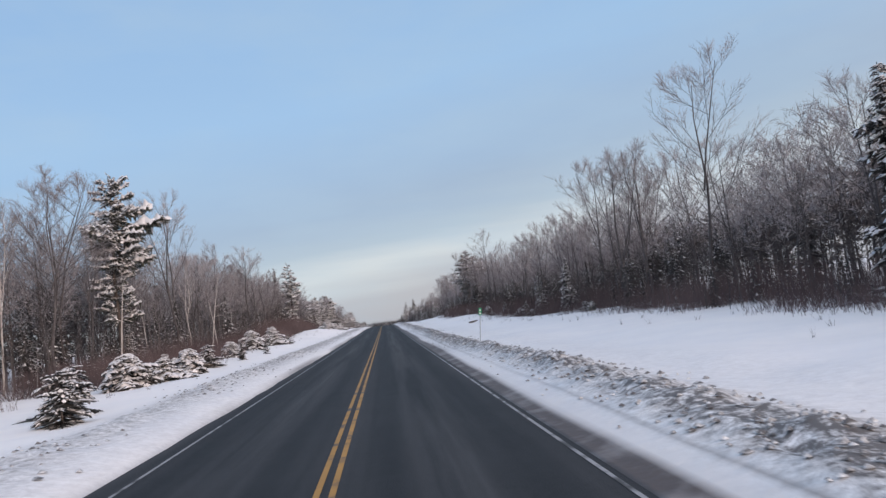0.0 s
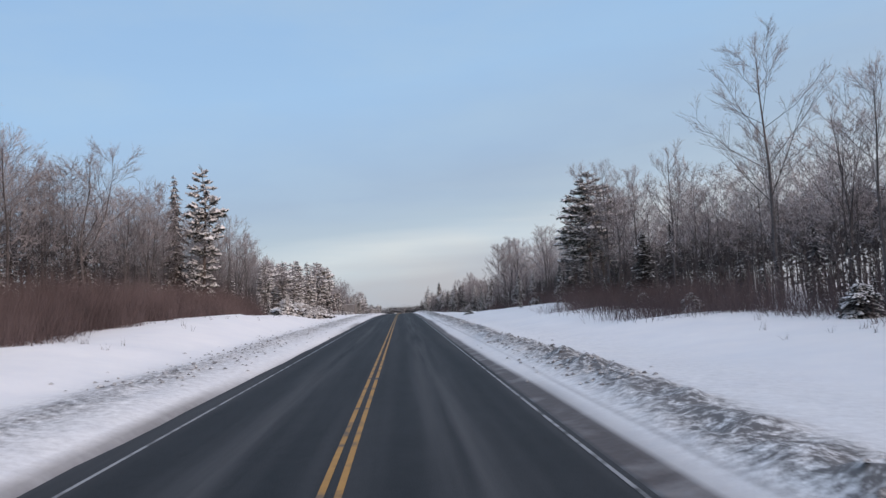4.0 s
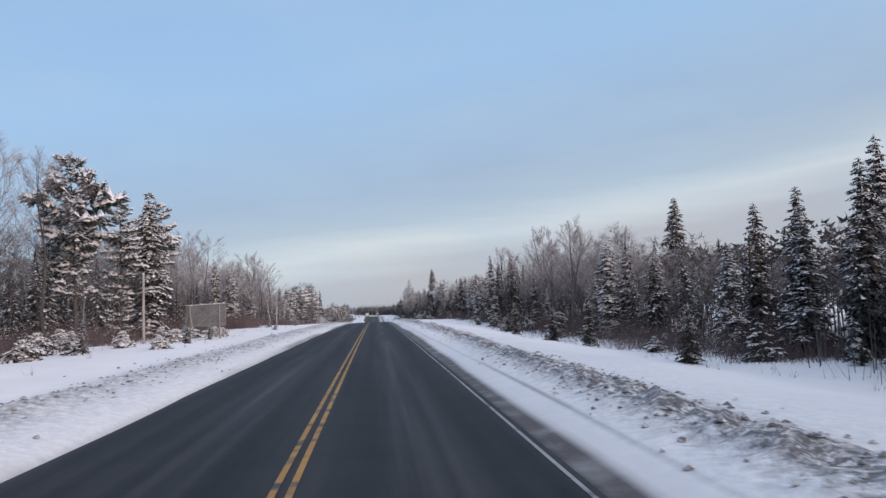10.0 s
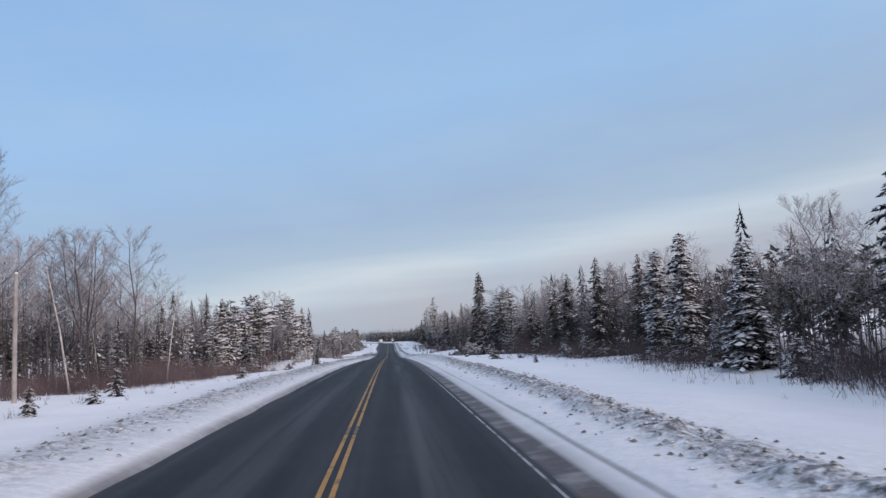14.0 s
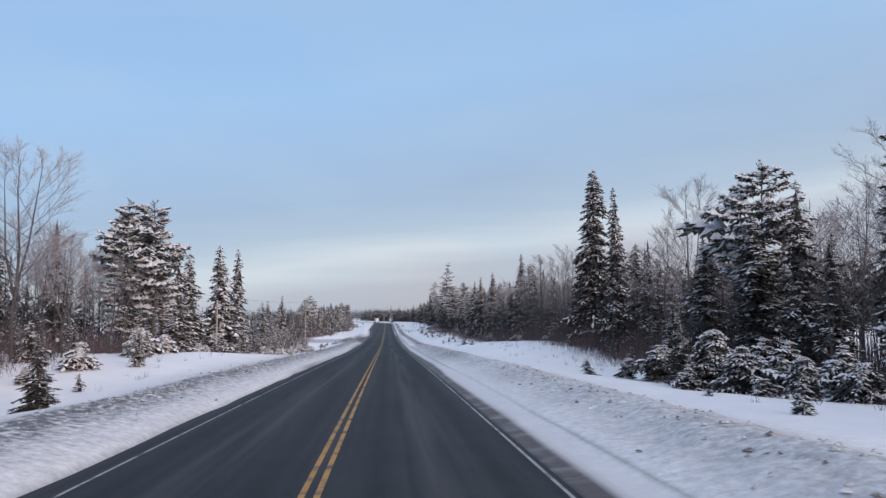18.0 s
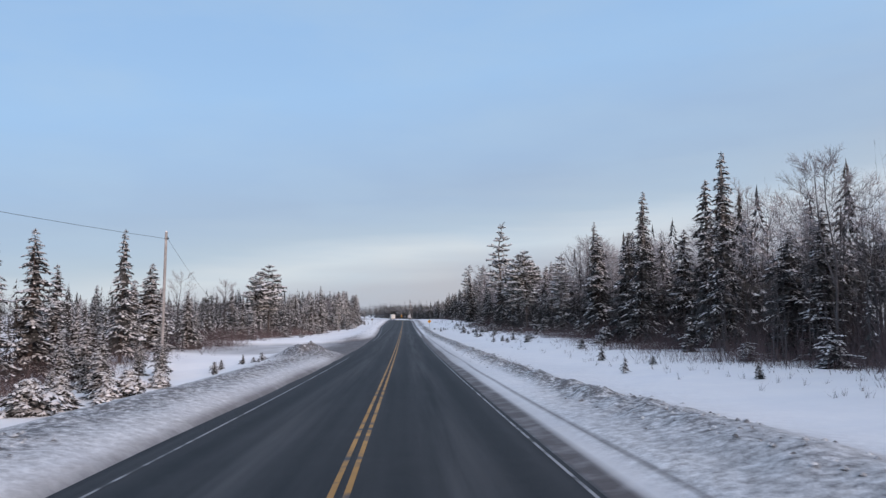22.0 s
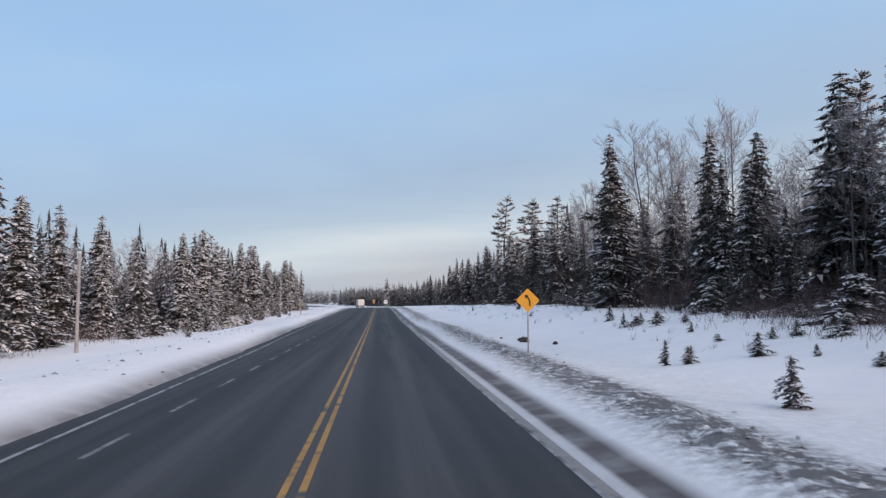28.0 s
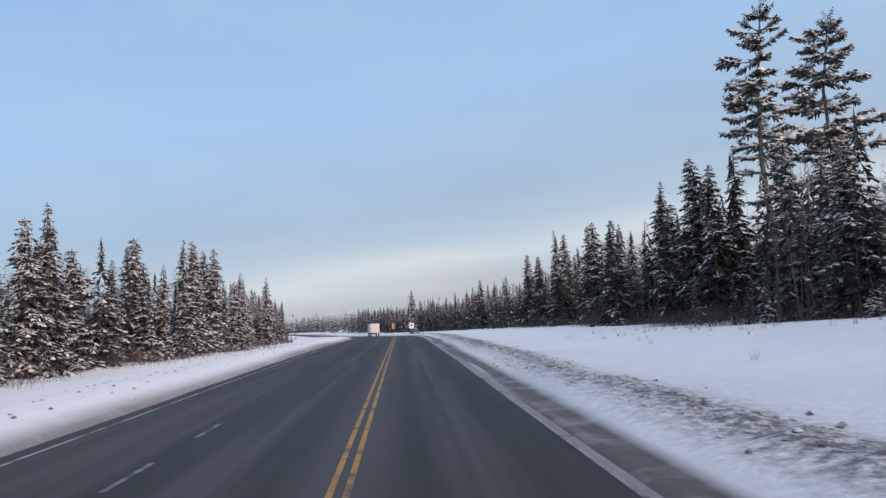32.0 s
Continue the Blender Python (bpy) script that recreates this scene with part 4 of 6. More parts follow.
def plant(kind, x, y, height, which=None, wide=1.0, sink=0.15):
    if kind == "s" and height > 13.0 and x > 0:
        kind, which = "t", None
    if kind == "s" and x > 0 and which is None and (y > 425 or int(y * 7) % 5 < 2):
        kind = "r"
    if kind == "p" and which is None:
        kind, which = ("q", pick.randrange(4)) if x < 0 else ("p", pick.randrange(5))
    if kind == "w" and which is None:
        which = pick.randrange(4) + (4 if x < 0 else 0)
    master, h = TREES[kind][pick.randrange(len(TREES[kind])) if which is None else which]
    s = height / h
    w = s * wide * pick.uniform(0.9, 1.1) * (0.8 if kind == "q" and y < 345 else 1.0)
    m = Matrix.Translation((x, y, ground_at(x, y) - sink)) @ Matrix.Rotation(pick.uniform(0, 6.28), 4, "Z") @ Matrix.Rotation(pick.uniform(-0.025, 0.025), 4, "X")
    ob = copy_thing(master, m)
    ob.scale = (w, w, s)
    PLANTED.append((x, y))
    return ob


def free(x, y, gap):
    return all(abs(y - b) > gap or abs(x - a) > gap for a, b in PLANTED)


# landmark trees: kind, distance from the centre line, place along the road, top over the road
def landmarks(side, text):
    for word in text.split():
        kind, y, top = word[0], *map(float, word[1:].split(":"))
        x = side * pick.uniform(20.5, 23.5) + float(bend(y))
        plant(kind, x, y, max(2.5, top - float(snow_height(side * 22.0, y))), wide=1.0 if kind != "s" else 0.82 if top > 13.2 and side > 0 else 1.0 if top > 9 else 1.25)


landmarks(1, "s29:10.2 d31:11.0 d44:15.9 d59:13.4 d63:13.4 d67:14.6 d74:15.0 d83:11.7 d92:12.6 s97:4.9 d100:12.9 d105:12.1 s107:6.5 d114:12.2 s118:5.6 d142:16.4 d162:13.9 s165:7.6")
landmarks(1, "d169:13.8 d176:15.7 p188:16.7 p200:14.6 d209:13.2 d216:13.9 s220:5.1 d229:12.2 s231:6.5 d239:12.0 d242:13.9 d248:14.3 d251:13.6 d258:15.4 d263:13.1 s267:2.2 d274:8.8 s277:3.3")
landmarks(1, "s291:6.4 s313:5.5 s322:7.3 d332:10.6 d337:10.9 s340:1.3 s348:5.7 d348:10.4 d370:11.2 s373:10.0 s379:10.6 s385:9.8 s396:7.1 s402:3.1 s407:9.0 s411:8.2 s425:9.4 s464:6.5")
landmarks(1, "p483:11.3 s484:6.1 s489:6.8 s495:8.5 s502:8.1 d510:14.8 d516:11.7 s518:7.8 s522:15.4 s532:19.2 d539:11.9 d554:12.6 s566:10.8 s573:14.6 s582:12.6 s595:8.6 s598:7.8")
landmarks(1, "s606:14.2 s612:13.4 s618:10.4 s622:14.3 s632:11.9 s639:12.5 s644:14.5 p664:12.7 s673:10.4 p683:14.9 s684:12.0 p695:15.1 s718:11.2 s722:11.8 s757:13.3 d782:12.3 p803:15.7 s823:10.8")
landmarks(1, "s827:12.4 s861:12.1 s864:13.2 s871:10.8 s879:10.7 s883:10.8 s892:12.1 s895:12.1 s905:13.0 s908:12.7 s929:12.2 s983:11.9")
landmarks(-1, "d54:15.3 d57:16.5 p67:18.1 d84:19.5 d100:14.7 d104:15.0 d111:15.9 d128:17.0 d140:18.3 d159:16.2 d175:13.9 p188:18.9 d199:14.8 d212:13.6 d218:14.2 d222:15.2 p227:10.1 p234:11.1")
landmarks(-1, "p245:11.4 p253:11.6 p271:12.4 p277:13.5 p283:13.9 p287:13.8 d303:14.9 d310:15.2 p316:15.8 p328:14.5 s333:15.1 p338:15.3 d354:13.2 d362:13.3 s368:10.4 s376:9.8 s379:9.9 d385:11.9")
landmarks(-1, "s388:7.1 s394:7.8 d395:14.1 d399:14.0 d414:13.3 d418:13.3 d426:13.9 p474:10.7 s481:9.3 p486:11.7 s489:6.2 p490:12.9 s502:4.1 d502:14.5 p520:13.9 p530:15.5 p533:14.5 s539:5.5")
landmarks(-1, "s543:12.6 s548:12.1 s562:14.7 s569:15.0 s582:6.5 s591:7.1 s600:8.2 s605:8.6 s611:6.9 s617:10.1 s625:6.6 s631:8.5 s635:6.0 s639:4.1 d640:8.2 d654:8.7 s660:5.9 s664:7.5")
landmarks(-1, "s736:9.2 s745:9.8 s753:11.2 s758:9.0 s769:9.8 s777:9.9 s795:10.1 s804:11.2 s807:11.0 p810:11.3 s810:10.0 s813:10.1 s819:10.0 s825:10.2 s832:10.8 s836:11.4 s838:11.9 s847:12.0")
landmarks(-1, "s850:12.1 s852:12.4 s862:11.3 s867:8.6 s878:8.3 s881:11.0 s886:11.3 s889:11.5 s893:11.5 s895:11.6 s900:11.8 s903:11.9 s918:7.9 s922:10.7 s948:11.7")
for kind, x, y, top, which in (("p", 22.9, 733, 25.6, 5), ("p", 25.8, 858.0, 23.2, 6), ("p", 31.3, 859.7, 22.8, 7), ("q", 22.4, 497, 12.2, 2), ("s", 39.5, 348.2, 15.0, 3), ("s", 18.6, 765.6, 15.2, 1),
                               ("p", 24.5, 190, 15.5, 2), ("s", -24, 189, 18.0, 2), ("p", -21.8, 686, 12.5, 2), ("s", 3.9, 1012, 12.0, 0), ("s", -26.7, 968, 11.5, 1)):
    plant(kind, x, y, top - float(snow_height(x - bend(y), y)), which, 1.0 if y > 850 and kind == "p" else 1.0)

# tall dark group beyond the curve sign
for kind, x, y, h in (("s", 24.5, 713, 12), ("s", 27.5, 717, 14), ("s", 23.5, 724, 11), ("s", 29, 727, 15), ("s", 26.5, 734, 14), ("p", 29.5, 739, 17), ("s", 24, 741, 12), ("s", 31, 744, 15), ("s", 25.5, 748, 13),
                      ("s", 22.5, 752, 9), ("p", 30, 753, 15), ("s", 26, 758, 12), ("s", 33, 721, 13), ("s", 34, 735, 14), ("s", 21.8, 719, 6), ("s", 21.5, 729, 5), ("s", 21.3, 746, 6),
                      ("d", 24, 774, 16), ("d", 26.5, 779, 15), ("d", 29, 771, 17), ("d", 23, 786, 13), ("d", 31, 783, 15), ("d", 27.5, 765, 15), ("d", 24.5, 768, 14), ("s", 25, 777, 10), ("s", 28, 776, 12),
                      ("s", 22.3, 779, 8), ("s", 24, 783, 9), ("s", 22, 788, 7), ("s", 26, 790, 11), ("d", 24, 806, 12), ("d", 27, 812, 13.5), ("d", 25, 818, 9.5), ("d", 29, 808, 14), ("d", 23.5, 799, 9.5), ("d", 30, 801, 12.5), ("s", 26, 803, 11), ("s", 24, 811, 10), ("s", 28, 815, 13), ("s", 22.5, 820, 8),
                      ("s", 31, 811, 13), ("s", 22.5, 804, 6), ("d", 24, 556, 11), ("d", 27, 561, 12), ("d", 23, 567, 10.5), ("d", 29, 553, 12), ("d", 26, 548, 11.5), ("d", 25, 571, 11), ("d", 28, 540, 11.5), ("s", 24.5, 551, 7),
                      ("s", 26, 565, 8), ("s", 23, 545, 6), ("s", 24, 560, 9), ("s", 25, 528, 10), ("s", 27.5, 557, 9), ("s", 29, 563, 9.5), ("s", 28, 569, 9), ("s", 30, 575, 10), ("s", 27.5, 580, 9), ("s", 25.5, 573.5, 7), ("s", 23.5, 562.5, 5), ("s", 23, 578, 6), ("s", 27, 540, 12), ("d", 27, 478, 12), ("d", 30, 484, 13), ("d", 25.5, 489, 12), ("d", 32, 492, 13), ("d", 28, 497, 10.8), ("d", 34, 500, 13), ("d", 30.5, 505, 11.5), ("d", -20.2, 221, 9.5), ("d", -22, 226, 10.5), ("d", -19.5, 231, 9), ("d", -23, 238, 11), ("d", -20.4, 243, 9.5), ("d", -21.8, 250, 10.5), ("d", -20, 259, 10), ("d", -22.5, 265, 11), ("d", -19.6, 506, 8.2), ("d", -21.2, 511, 9), ("d", -19.8, 515, 7.6), ("d", -23.5, 508, 9.5), ("d", -18.8, 501, 7), ("d", 23, 648, 12.5), ("d", 23.6, 652, 12), ("d", 24.5, 655, 11.5), ("d", 26, 658, 11), ("d", 25.2, 650, 11.5), ("s", 22, 283, 8), ("s", 24, 288, 9.5), ("s", 23.5, 293, 9), ("s", 26, 281, 10), ("s", 21.5, 297, 6.5), ("s", 25, 300, 9), ("s", 27, 291, 11), ("s", 28, 285, 11), ("s", 29, 862.5, 14), ("s", 24.5, 861, 12.5), ("s", 33.5, 862, 13), ("s", 23.5, 245, 6), ("s", 25, 255, 8), ("s", 26, 236, 8), ("s", 24, 262, 7), ("s", 22, 252, 4), ("s", 22.5, 240, 5)):
    plant(kind, x, y, h)

# which trees stand where along each side: from, to, mix, height
STANDS_RIGHT = [(-5, 205, "dddddsb", 13), (205, 272, "ddddds", 13.5), (272, 325, "sssssd", 8.5), (325, 375, "ddddsd", 13.5), (375, 420, "sdsds", 10.5), (420, 540, "sdsdps", 10), (540, 575, "dddds", 10.5),
                (575, 700, "sssds", 11.5), (700, 800, "sspsd", 12), (800, 1250, "sssss", 11.5)]
STANDS_LEFT = [(20, 215, "dddddsb", 14), (215, 345, "pdsdpdb", 12), (345, 445, "ddddsb", 12), (445, 540, "spdsp", 11), (540, 680, "sssss", 6.5), (680, 740, "sspss", 10),
               (740, 1250, "sssss", 11.6)]
for side, stands in ((1, STANDS_RIGHT), (-1, STANDS_LEFT)):
    for y0, y1, mix, h in stands:
        y = y0 + 1.0
        while y < min(y1, 930):
            u = side * pick.uniform(20.5, 27.5)
            x = u + float(bend(y))
            if free(x, y, 1.6):
                k = pick.choice(mix)
                hh = h * pick.uniform(0.62, 1.05)
                if k == "s" and "d" in mix and mix.count("d") > 3:
                    hh = h * pick.uniform(0.28, 0.5)
                plant(k, x, y, hh)
            y += pick.uniform(4.0, 7.0) if "d" in mix else pick.uniform(4.5, 9.0)


# ---- woods behind, too far in to tell apart ----
def plain_spruce(seed, tiers=92):
    """A coarse spruce as arrays: green, then snow."""
    rng = np.random.RandomState(seed)
    green, white = [], []
    for w in range(tiers):
        t = 0.05 + 0.94 * (1 - (1 - (w + rng.rand()) / tiers) ** 1.25)
        a = 2.39996 * w + rng.uniform(-0.4, 0.4)
        ln = (0.185 * (1 - t) ** 0.72 + 0.008) * rng.uniform(0.6, 1.2)
        d = np.array([math.cos(a), math.sin(a), 0])
        s = np.array([-math.sin(a), math.cos(a), 0])
        b = np.array([0, 0, t])
        tip = b + d * ln - [0, 0, ln * rng.uniform(0.2, 0.6)]
        green.append([b, tip - s * ln * 0.17, tip + s * ln * 0.12])
        for sg in (-1, 1):
            p = b * 0.55 + tip * 0.45
            green.append([p - d * ln * 0.14, p + d * ln * 0.18, p + s * sg * ln * rng.uniform(0.35, 0.65) + d * ln * 0.25 - [0, 0, ln * rng.uniform(0.1, 0.4)]])
        if w % 4 == 0:
            r = ln * 0.7
            e = rng.uniform(0.4, 0.8)
            green.append([b + [0, 0, 0.06], [math.cos(a - e) * r, math.sin(a - e) * r, t - 0.03], [math.cos(a + e) * r, math.sin(a + e) * r, t - 0.02]])
        if rng.rand() < 0.85:
            lift = np.array([0, 0, 0.006])
            white.append([b * 0.6 + tip * 0.4 + lift, tip - s * ln * rng.uniform(0.1, 0.2) + lift, tip + s * ln * 0.12 + lift * 1.5])
            for sg in (-1, 1):
                if rng.rand() < 0.6:
                    p = b * 0.5 + tip * 0.5 + lift
                    white.append([p - d * ln * 0.1, p + d * ln * 0.14, p + s * sg * ln * rng.uniform(0.25, 0.45) + d * ln * 0.2 - [0, 0, ln * 0.15]])
    return np.array(green), np.array(white)


def plain_bare(seed, limbs=18, twigs=30, thick=0.0015):
    """A coarse leafless tree as arrays: bark, then frosted twigs."""
    rng = np.random.RandomState(seed)
    bark, frost = [], []

    def stick(p, q, r, out):
        d = q - p
        s = np.cross(d, rng.uniform(-1, 1, 3))
        s = s / (np.linalg.norm(s) + 1e-9) * r
        s2 = np.cross(d, s)
        s2 = s2 / (np.linalg.norm(s2) + 1e-9) * r
        out.append([p - s, p + s, q])
        out.append([p - s2, p + s2, q])

    stick(np.array([0, 0, -0.02]), np.array([rng.uniform(-0.05, 0.05), rng.uniform(-0.05, 0.05), 0.85]), 0.0055, bark)
    for k in range(limbs):
        f = (k + rng.rand()) / limbs
        z = 0.24 + 0.60 * f
        a = 2.39996 * k + rng.uniform(-0.5, 0.5)
        p = np.array([0, 0, z])
        way = np.array([math.cos(a) * 0.7, math.sin(a) * 0.7, rng.uniform(0.5, 0.95)])
        q = p + way * (0.07 + 0.30 * (1 - f)) * rng.uniform(0.75, 1.1)
        stick(p, q, 0.0016, bark)
        for m in range(twigs):
            b0 = p + (q - p) * rng.uniform(0.2, 1.0) ** 0.7 + rng.normal(0, 0.016, 3)
            d = way * 0.55 + rng.uniform(-0.6, 0.6, 3)
            d = d / np.linalg.norm(d) * rng.uniform(0.03, 0.075)
            s = np.cross(d, rng.uniform(-1, 1, 3))
            s = s / (np.linalg.norm(s) + 1e-9) * thick * rng.uniform(0.6, 1.3)
            frost.append([b0 - s, b0 + s, b0 + d])
    return np.array(bark), np.array(frost)


FAR_S = [plain_spruce(i) for i in range(4)]
DEEP_S = [plain_spruce(i + 20, 46) for i in range(3)]
FAR_D = [plain_bare(i) for i in range(5)]
DEEP_D = [plain_bare(i + 20, 13, 17, 0.0034) for i in range(4)]
THICKET = [plain_bare(i + 40, 12, 8, 0.017) for i in range(4)]


def woods(side, y0, y1, mix, h, rng):
    bins = {"green": [], "white": [], "bark": [], "frost": []}
    leafless = mix.count("d") > 3
    pure = "d" not in mix
    inner = "ddds" if leafless else ("sssd" if pure else "ddsdd")
    for j, u0 in enumerate((22, 24.5, 27.0, 30, 34, 38, 43)[:6 if pure else 7]):
        y = y0 + rng.uniform(0, 3)
        while y < y1:
            u = side * (u0 + rng.uniform(-2.2, 2.2))
            x = u + float(bend(y))
            hh = h * rng.uniform(0.72, 1.05) if j < 3 else h * rng.uniform(0.62, 0.86)
            kind = rng.choice(list(inner))
            if j == 0:
                kind, hh = "s", rng.uniform(1.4, 4.2)
            elif kind == "s" and leafless:
                hh *= rng.uniform(0.3, 0.65)
            a = rng.uniform(0, 6.283)
            R = np.array([[math.cos(a), -math.sin(a), 0], [math.sin(a), math.cos(a), 0], [0, 0, 1]])
            at = np.array([x, y, ground_at(x, y) - 0.1])
            if kind == "s":
                pool, names = (FAR_S if 0 < j < 3 else DEEP_S), ("green", "white")
            else:
                # twigs from row 3 on take bark colour, painting the interior's shade
                pool, names = (FAR_D if j < 3 else DEEP_D if j < 5 else THICKET), ("bark", "frost" if j < 3 else "bark")
            for arr, nm in zip(pool[rng.randint(len(pool))], names):
                if nm == "white" and side > 0:
                    arr = arr[(arr[:, 0, 2] > 0.55) | (np.arange(len(arr)) % 4 == 0)]
                bins[nm].append(((arr * hh) @ R.T + at).reshape(-1, 3))
            y += (rng.uniform(1.8, 3.8) if kind == "s" else rng.uniform(1.3, 2.7)) * (0.7 if leafless and 0 < j < 5 else 1.0)
    # undergrowth deeper in, partly in needle colour to paint the interior's shade
    for u0, tall in ((28.5, 5.5), (33.0, 7.0), (37.0, 8.0)) if side > 0 else ((28.5, 5.0), (33.0, 6.5)) if pure and y0 > 600 else () if pure else ((27.5, 4.2), (32.0, 6.0)):
        y = y0 + rng.uniform(0, 2)
        while y < y1:
            u = side * (u0 + rng.uniform(-1.6, 1.6))
            x = u + float(bend(y))
            hh = tall * rng.uniform(0.7, 1.2)
            at = np.array([x, y, ground_at(x, y) - 0.1])
            for arr in THICKET[rng.randint(4)]:
                bins["green" if y0 >= (375 if side > 0 else 445) else "bark"].append((arr * [hh * 1.5, hh * 1.5, hh] + at).reshape(-1, 3))
            y += rng.uniform(1.3, 2.5)
    mats = {"green": M_NEEDLES, "white": M_BOUGH_SNOW, "bark": M_GREY_BARK, "frost": M_FROST}
    names = {"green": "boughs", "white": "snow", "bark": "trunks", "frost": "twigs"}
    kindly = "spruce" if pure else ("bare" if leafless else "mixed")
    root = tagged(new("woods"), {"mixed": "deep mixed woods of bare trees and snowy spruces", "bare": "deep woods of frosted bare trees", "spruce": "deep spruce woods under snow"}[kindly], "woods", kind="stuff")
    for nm, chunks in bins.items():
        if chunks:
            co = np.concatenate(chunks)
            ob = new(names[nm], big_mesh(names[nm], co, np.arange(len(co)).reshape(-1, 3), mats[nm]))
            ob.parent = root


rng = np.random.RandomState(7)
for side, stands in ((1, STANDS_RIGHT), (-1, STANDS_LEFT)):
    for y0, y1, mix, h in stands:
        woods(side, y0, min(y1, 1180), mix.replace("b", "d"), h * (1.08 if side < 0 and y0 < 445 else 0.9 if "dddd" in mix or y0 > 790 or y1 < 480 or (side < 0 and y0 >= 540) else 1.0), rng)


def deep_woods():
    """Woods that go on behind the ones beside the road."""
    r = np.random.RandomState(11)
    g, w = [], []
    for side in (-1, 1):
        for k in range(820):
            y = r.uniform(-10, 1120)
            u = side * (52 + 95 * r.uniform(0, 1) ** 1.3)
            x = u + float(bend(y))
            hh = r.uniform(6.5, 10.0)
            a, b = DEEP_S[r.randint(3)]
            a, b = a[::2] * [1.5, 1.5, 1], b[::2] * [1.5, 1.5, 1]
            at = np.array([x, y, ground_at(x, y) - 0.2])
            g.append((a * hh + at).reshape(-1, 3))
            w.append((b * hh + at).reshape(-1, 3))
    root = tagged(new("deep_woods"), "spruce woods that go on far behind the roadside trees", "woods", kind="stuff")
    for nm, chunk, mat in (("boughs", g, M_NEEDLES), ("snow", w, M_BOUGH_SNOW)):
        co = np.concatenate(chunk)
        ob = new(nm, big_mesh(nm, co, np.arange(len(co)).reshape(-1, 3), mat))
        ob.parent = root


deep_woods()


def far_ridge():
    """Low woods that close the view far ahead."""
    g, w = [], []
    r = np.random.RandomState(3)
    for k in range(1300):
        y = 1070 + 480 * r.uniform(0, 1) ** 1.2
        u = r.uniform(-380, 330)
        x = u + float(bend(1100.0)) - 0.45 * (y - 1100)
        if abs(x - float(bend(y))) < 14:
            continue
        hh = r.uniform(9, 14)
        a, b = FAR_S[r.randint(4)]
        a, b = a[::6] * [1.4, 1.4, 1], b[::6] * [1.3, 1.3, 1]
        at = np.array([x, y, ground_at(x, y) - 0.2])
        g.append((a * hh + at).reshape(-1, 3))
        w.append((b * hh + at).reshape(-1, 3))
    for k in range(900):
        y = r.uniform(1120, 1650)
        x = float(bend(y)) + 15 + 75 * r.uniform(0, 1) ** 1.5
        hh = r.uniform(6.5, 10.5)
        a, b = FAR_S[r.randint(4)]
        a, b = a[::4] * [1.4, 1.4, 1], b[::4] * [1.3, 1.3, 1]
        at = np.array([x, y, ground_at(x, y) - 0.2])
        g.append((a * hh + at).reshape(-1, 3))
        w.append((b * hh + at).reshape(-1, 3))
    root = tagged(new("far_woods"), "distant snowy spruce woods beyond the bend", "woods", kind="stuff")
    for nm, chunk, mat in (("boughs", g, M_NEEDLES), ("snow", w, M_BOUGH_SNOW)):
        co = np.concatenate(chunk)
        ob = new(nm, big_mesh(nm, co, np.arange(len(co)).reshape(-1, 3), mat))
        ob.parent = root


far_ridge()


# ---- brush along the forest's foot ----
def brush(side, y0, y1, density, tall, rng, near=16.0, far=21.0):
    n = int((y1 - y0) * density * 1.1)
    y = rng.uniform(y0, y1, n)
    u = side * (near + (far - near) * np.sqrt(rng.uniform(0, 1, n)))
    keep = vnoise(u, y, 5.0, 77) + 0.25 * (np.abs(u) - near) / (far - near) > 0.42
    u, y = u[keep], y[keep]
    n = len(y)
    x = u + bend(y)
    z = road_z(y) + snow_height(u, y) - 0.05
    stems = 6
    N = n * stems
    bx = np.repeat(x, stems) + rng.normal(0, 0.42, N)
    by = np.repeat(y, stems) + rng.normal(0, 0.42, N)
    bz = np.repeat(z, stems)
    h = np.repeat(tall * rng.uniform(0.35, 1.2, n) * (0.6 + 0.8 * vnoise(u, y, 7.0, 78)), stems) * rng.uniform(0.5, 1.1, N)
    h = h * np.repeat(0.45 + 0.55 * np.clip((np.abs(u) - near) / 1.8, 0, 1), stems)
    lx, ly = rng.normal(0, 0.4, N) * h, rng.normal(0, 0.4, N) * h
    a = rng.uniform(0, 6.283, N)
    w = rng.uniform(0.006, 0.014, N)
    p0 = np.stack([bx - np.cos(a) * w, by - np.sin(a) * w, bz], -1)
    p1 = np.stack([bx + np.cos(a) * w, by + np.sin(a) * w, bz], -1)
    p2 = np.stack([bx + lx, by + ly, bz + h], -1)
    m = (p0 + p1) * 0.25 + p2 * 0.5
    side_x, side_y = rng.normal(0, 0.2, N) * h, rng.normal(0, 0.2, N) * h
    q2 = m + np.stack([side_x, side_y, h * 0.4], -1)
    q0, q1 = m - np.stack([0.007 + 0 * a, 0 * a, 0 * a], -1), m + np.stack([0 * a, 0.007 + 0 * a, 0 * a], -1)
    co = np.stack([p0, p1, p2, q0, q1, q2], 1).reshape(-1, 3)
    ob = new("brush", big_mesh("brush", co, np.arange(len(co)).reshape(-1, 3), M_BRUSH))
    return tagged(ob, "leafless red-brown brush standing in snow along the woods", "brush", kind="stuff")


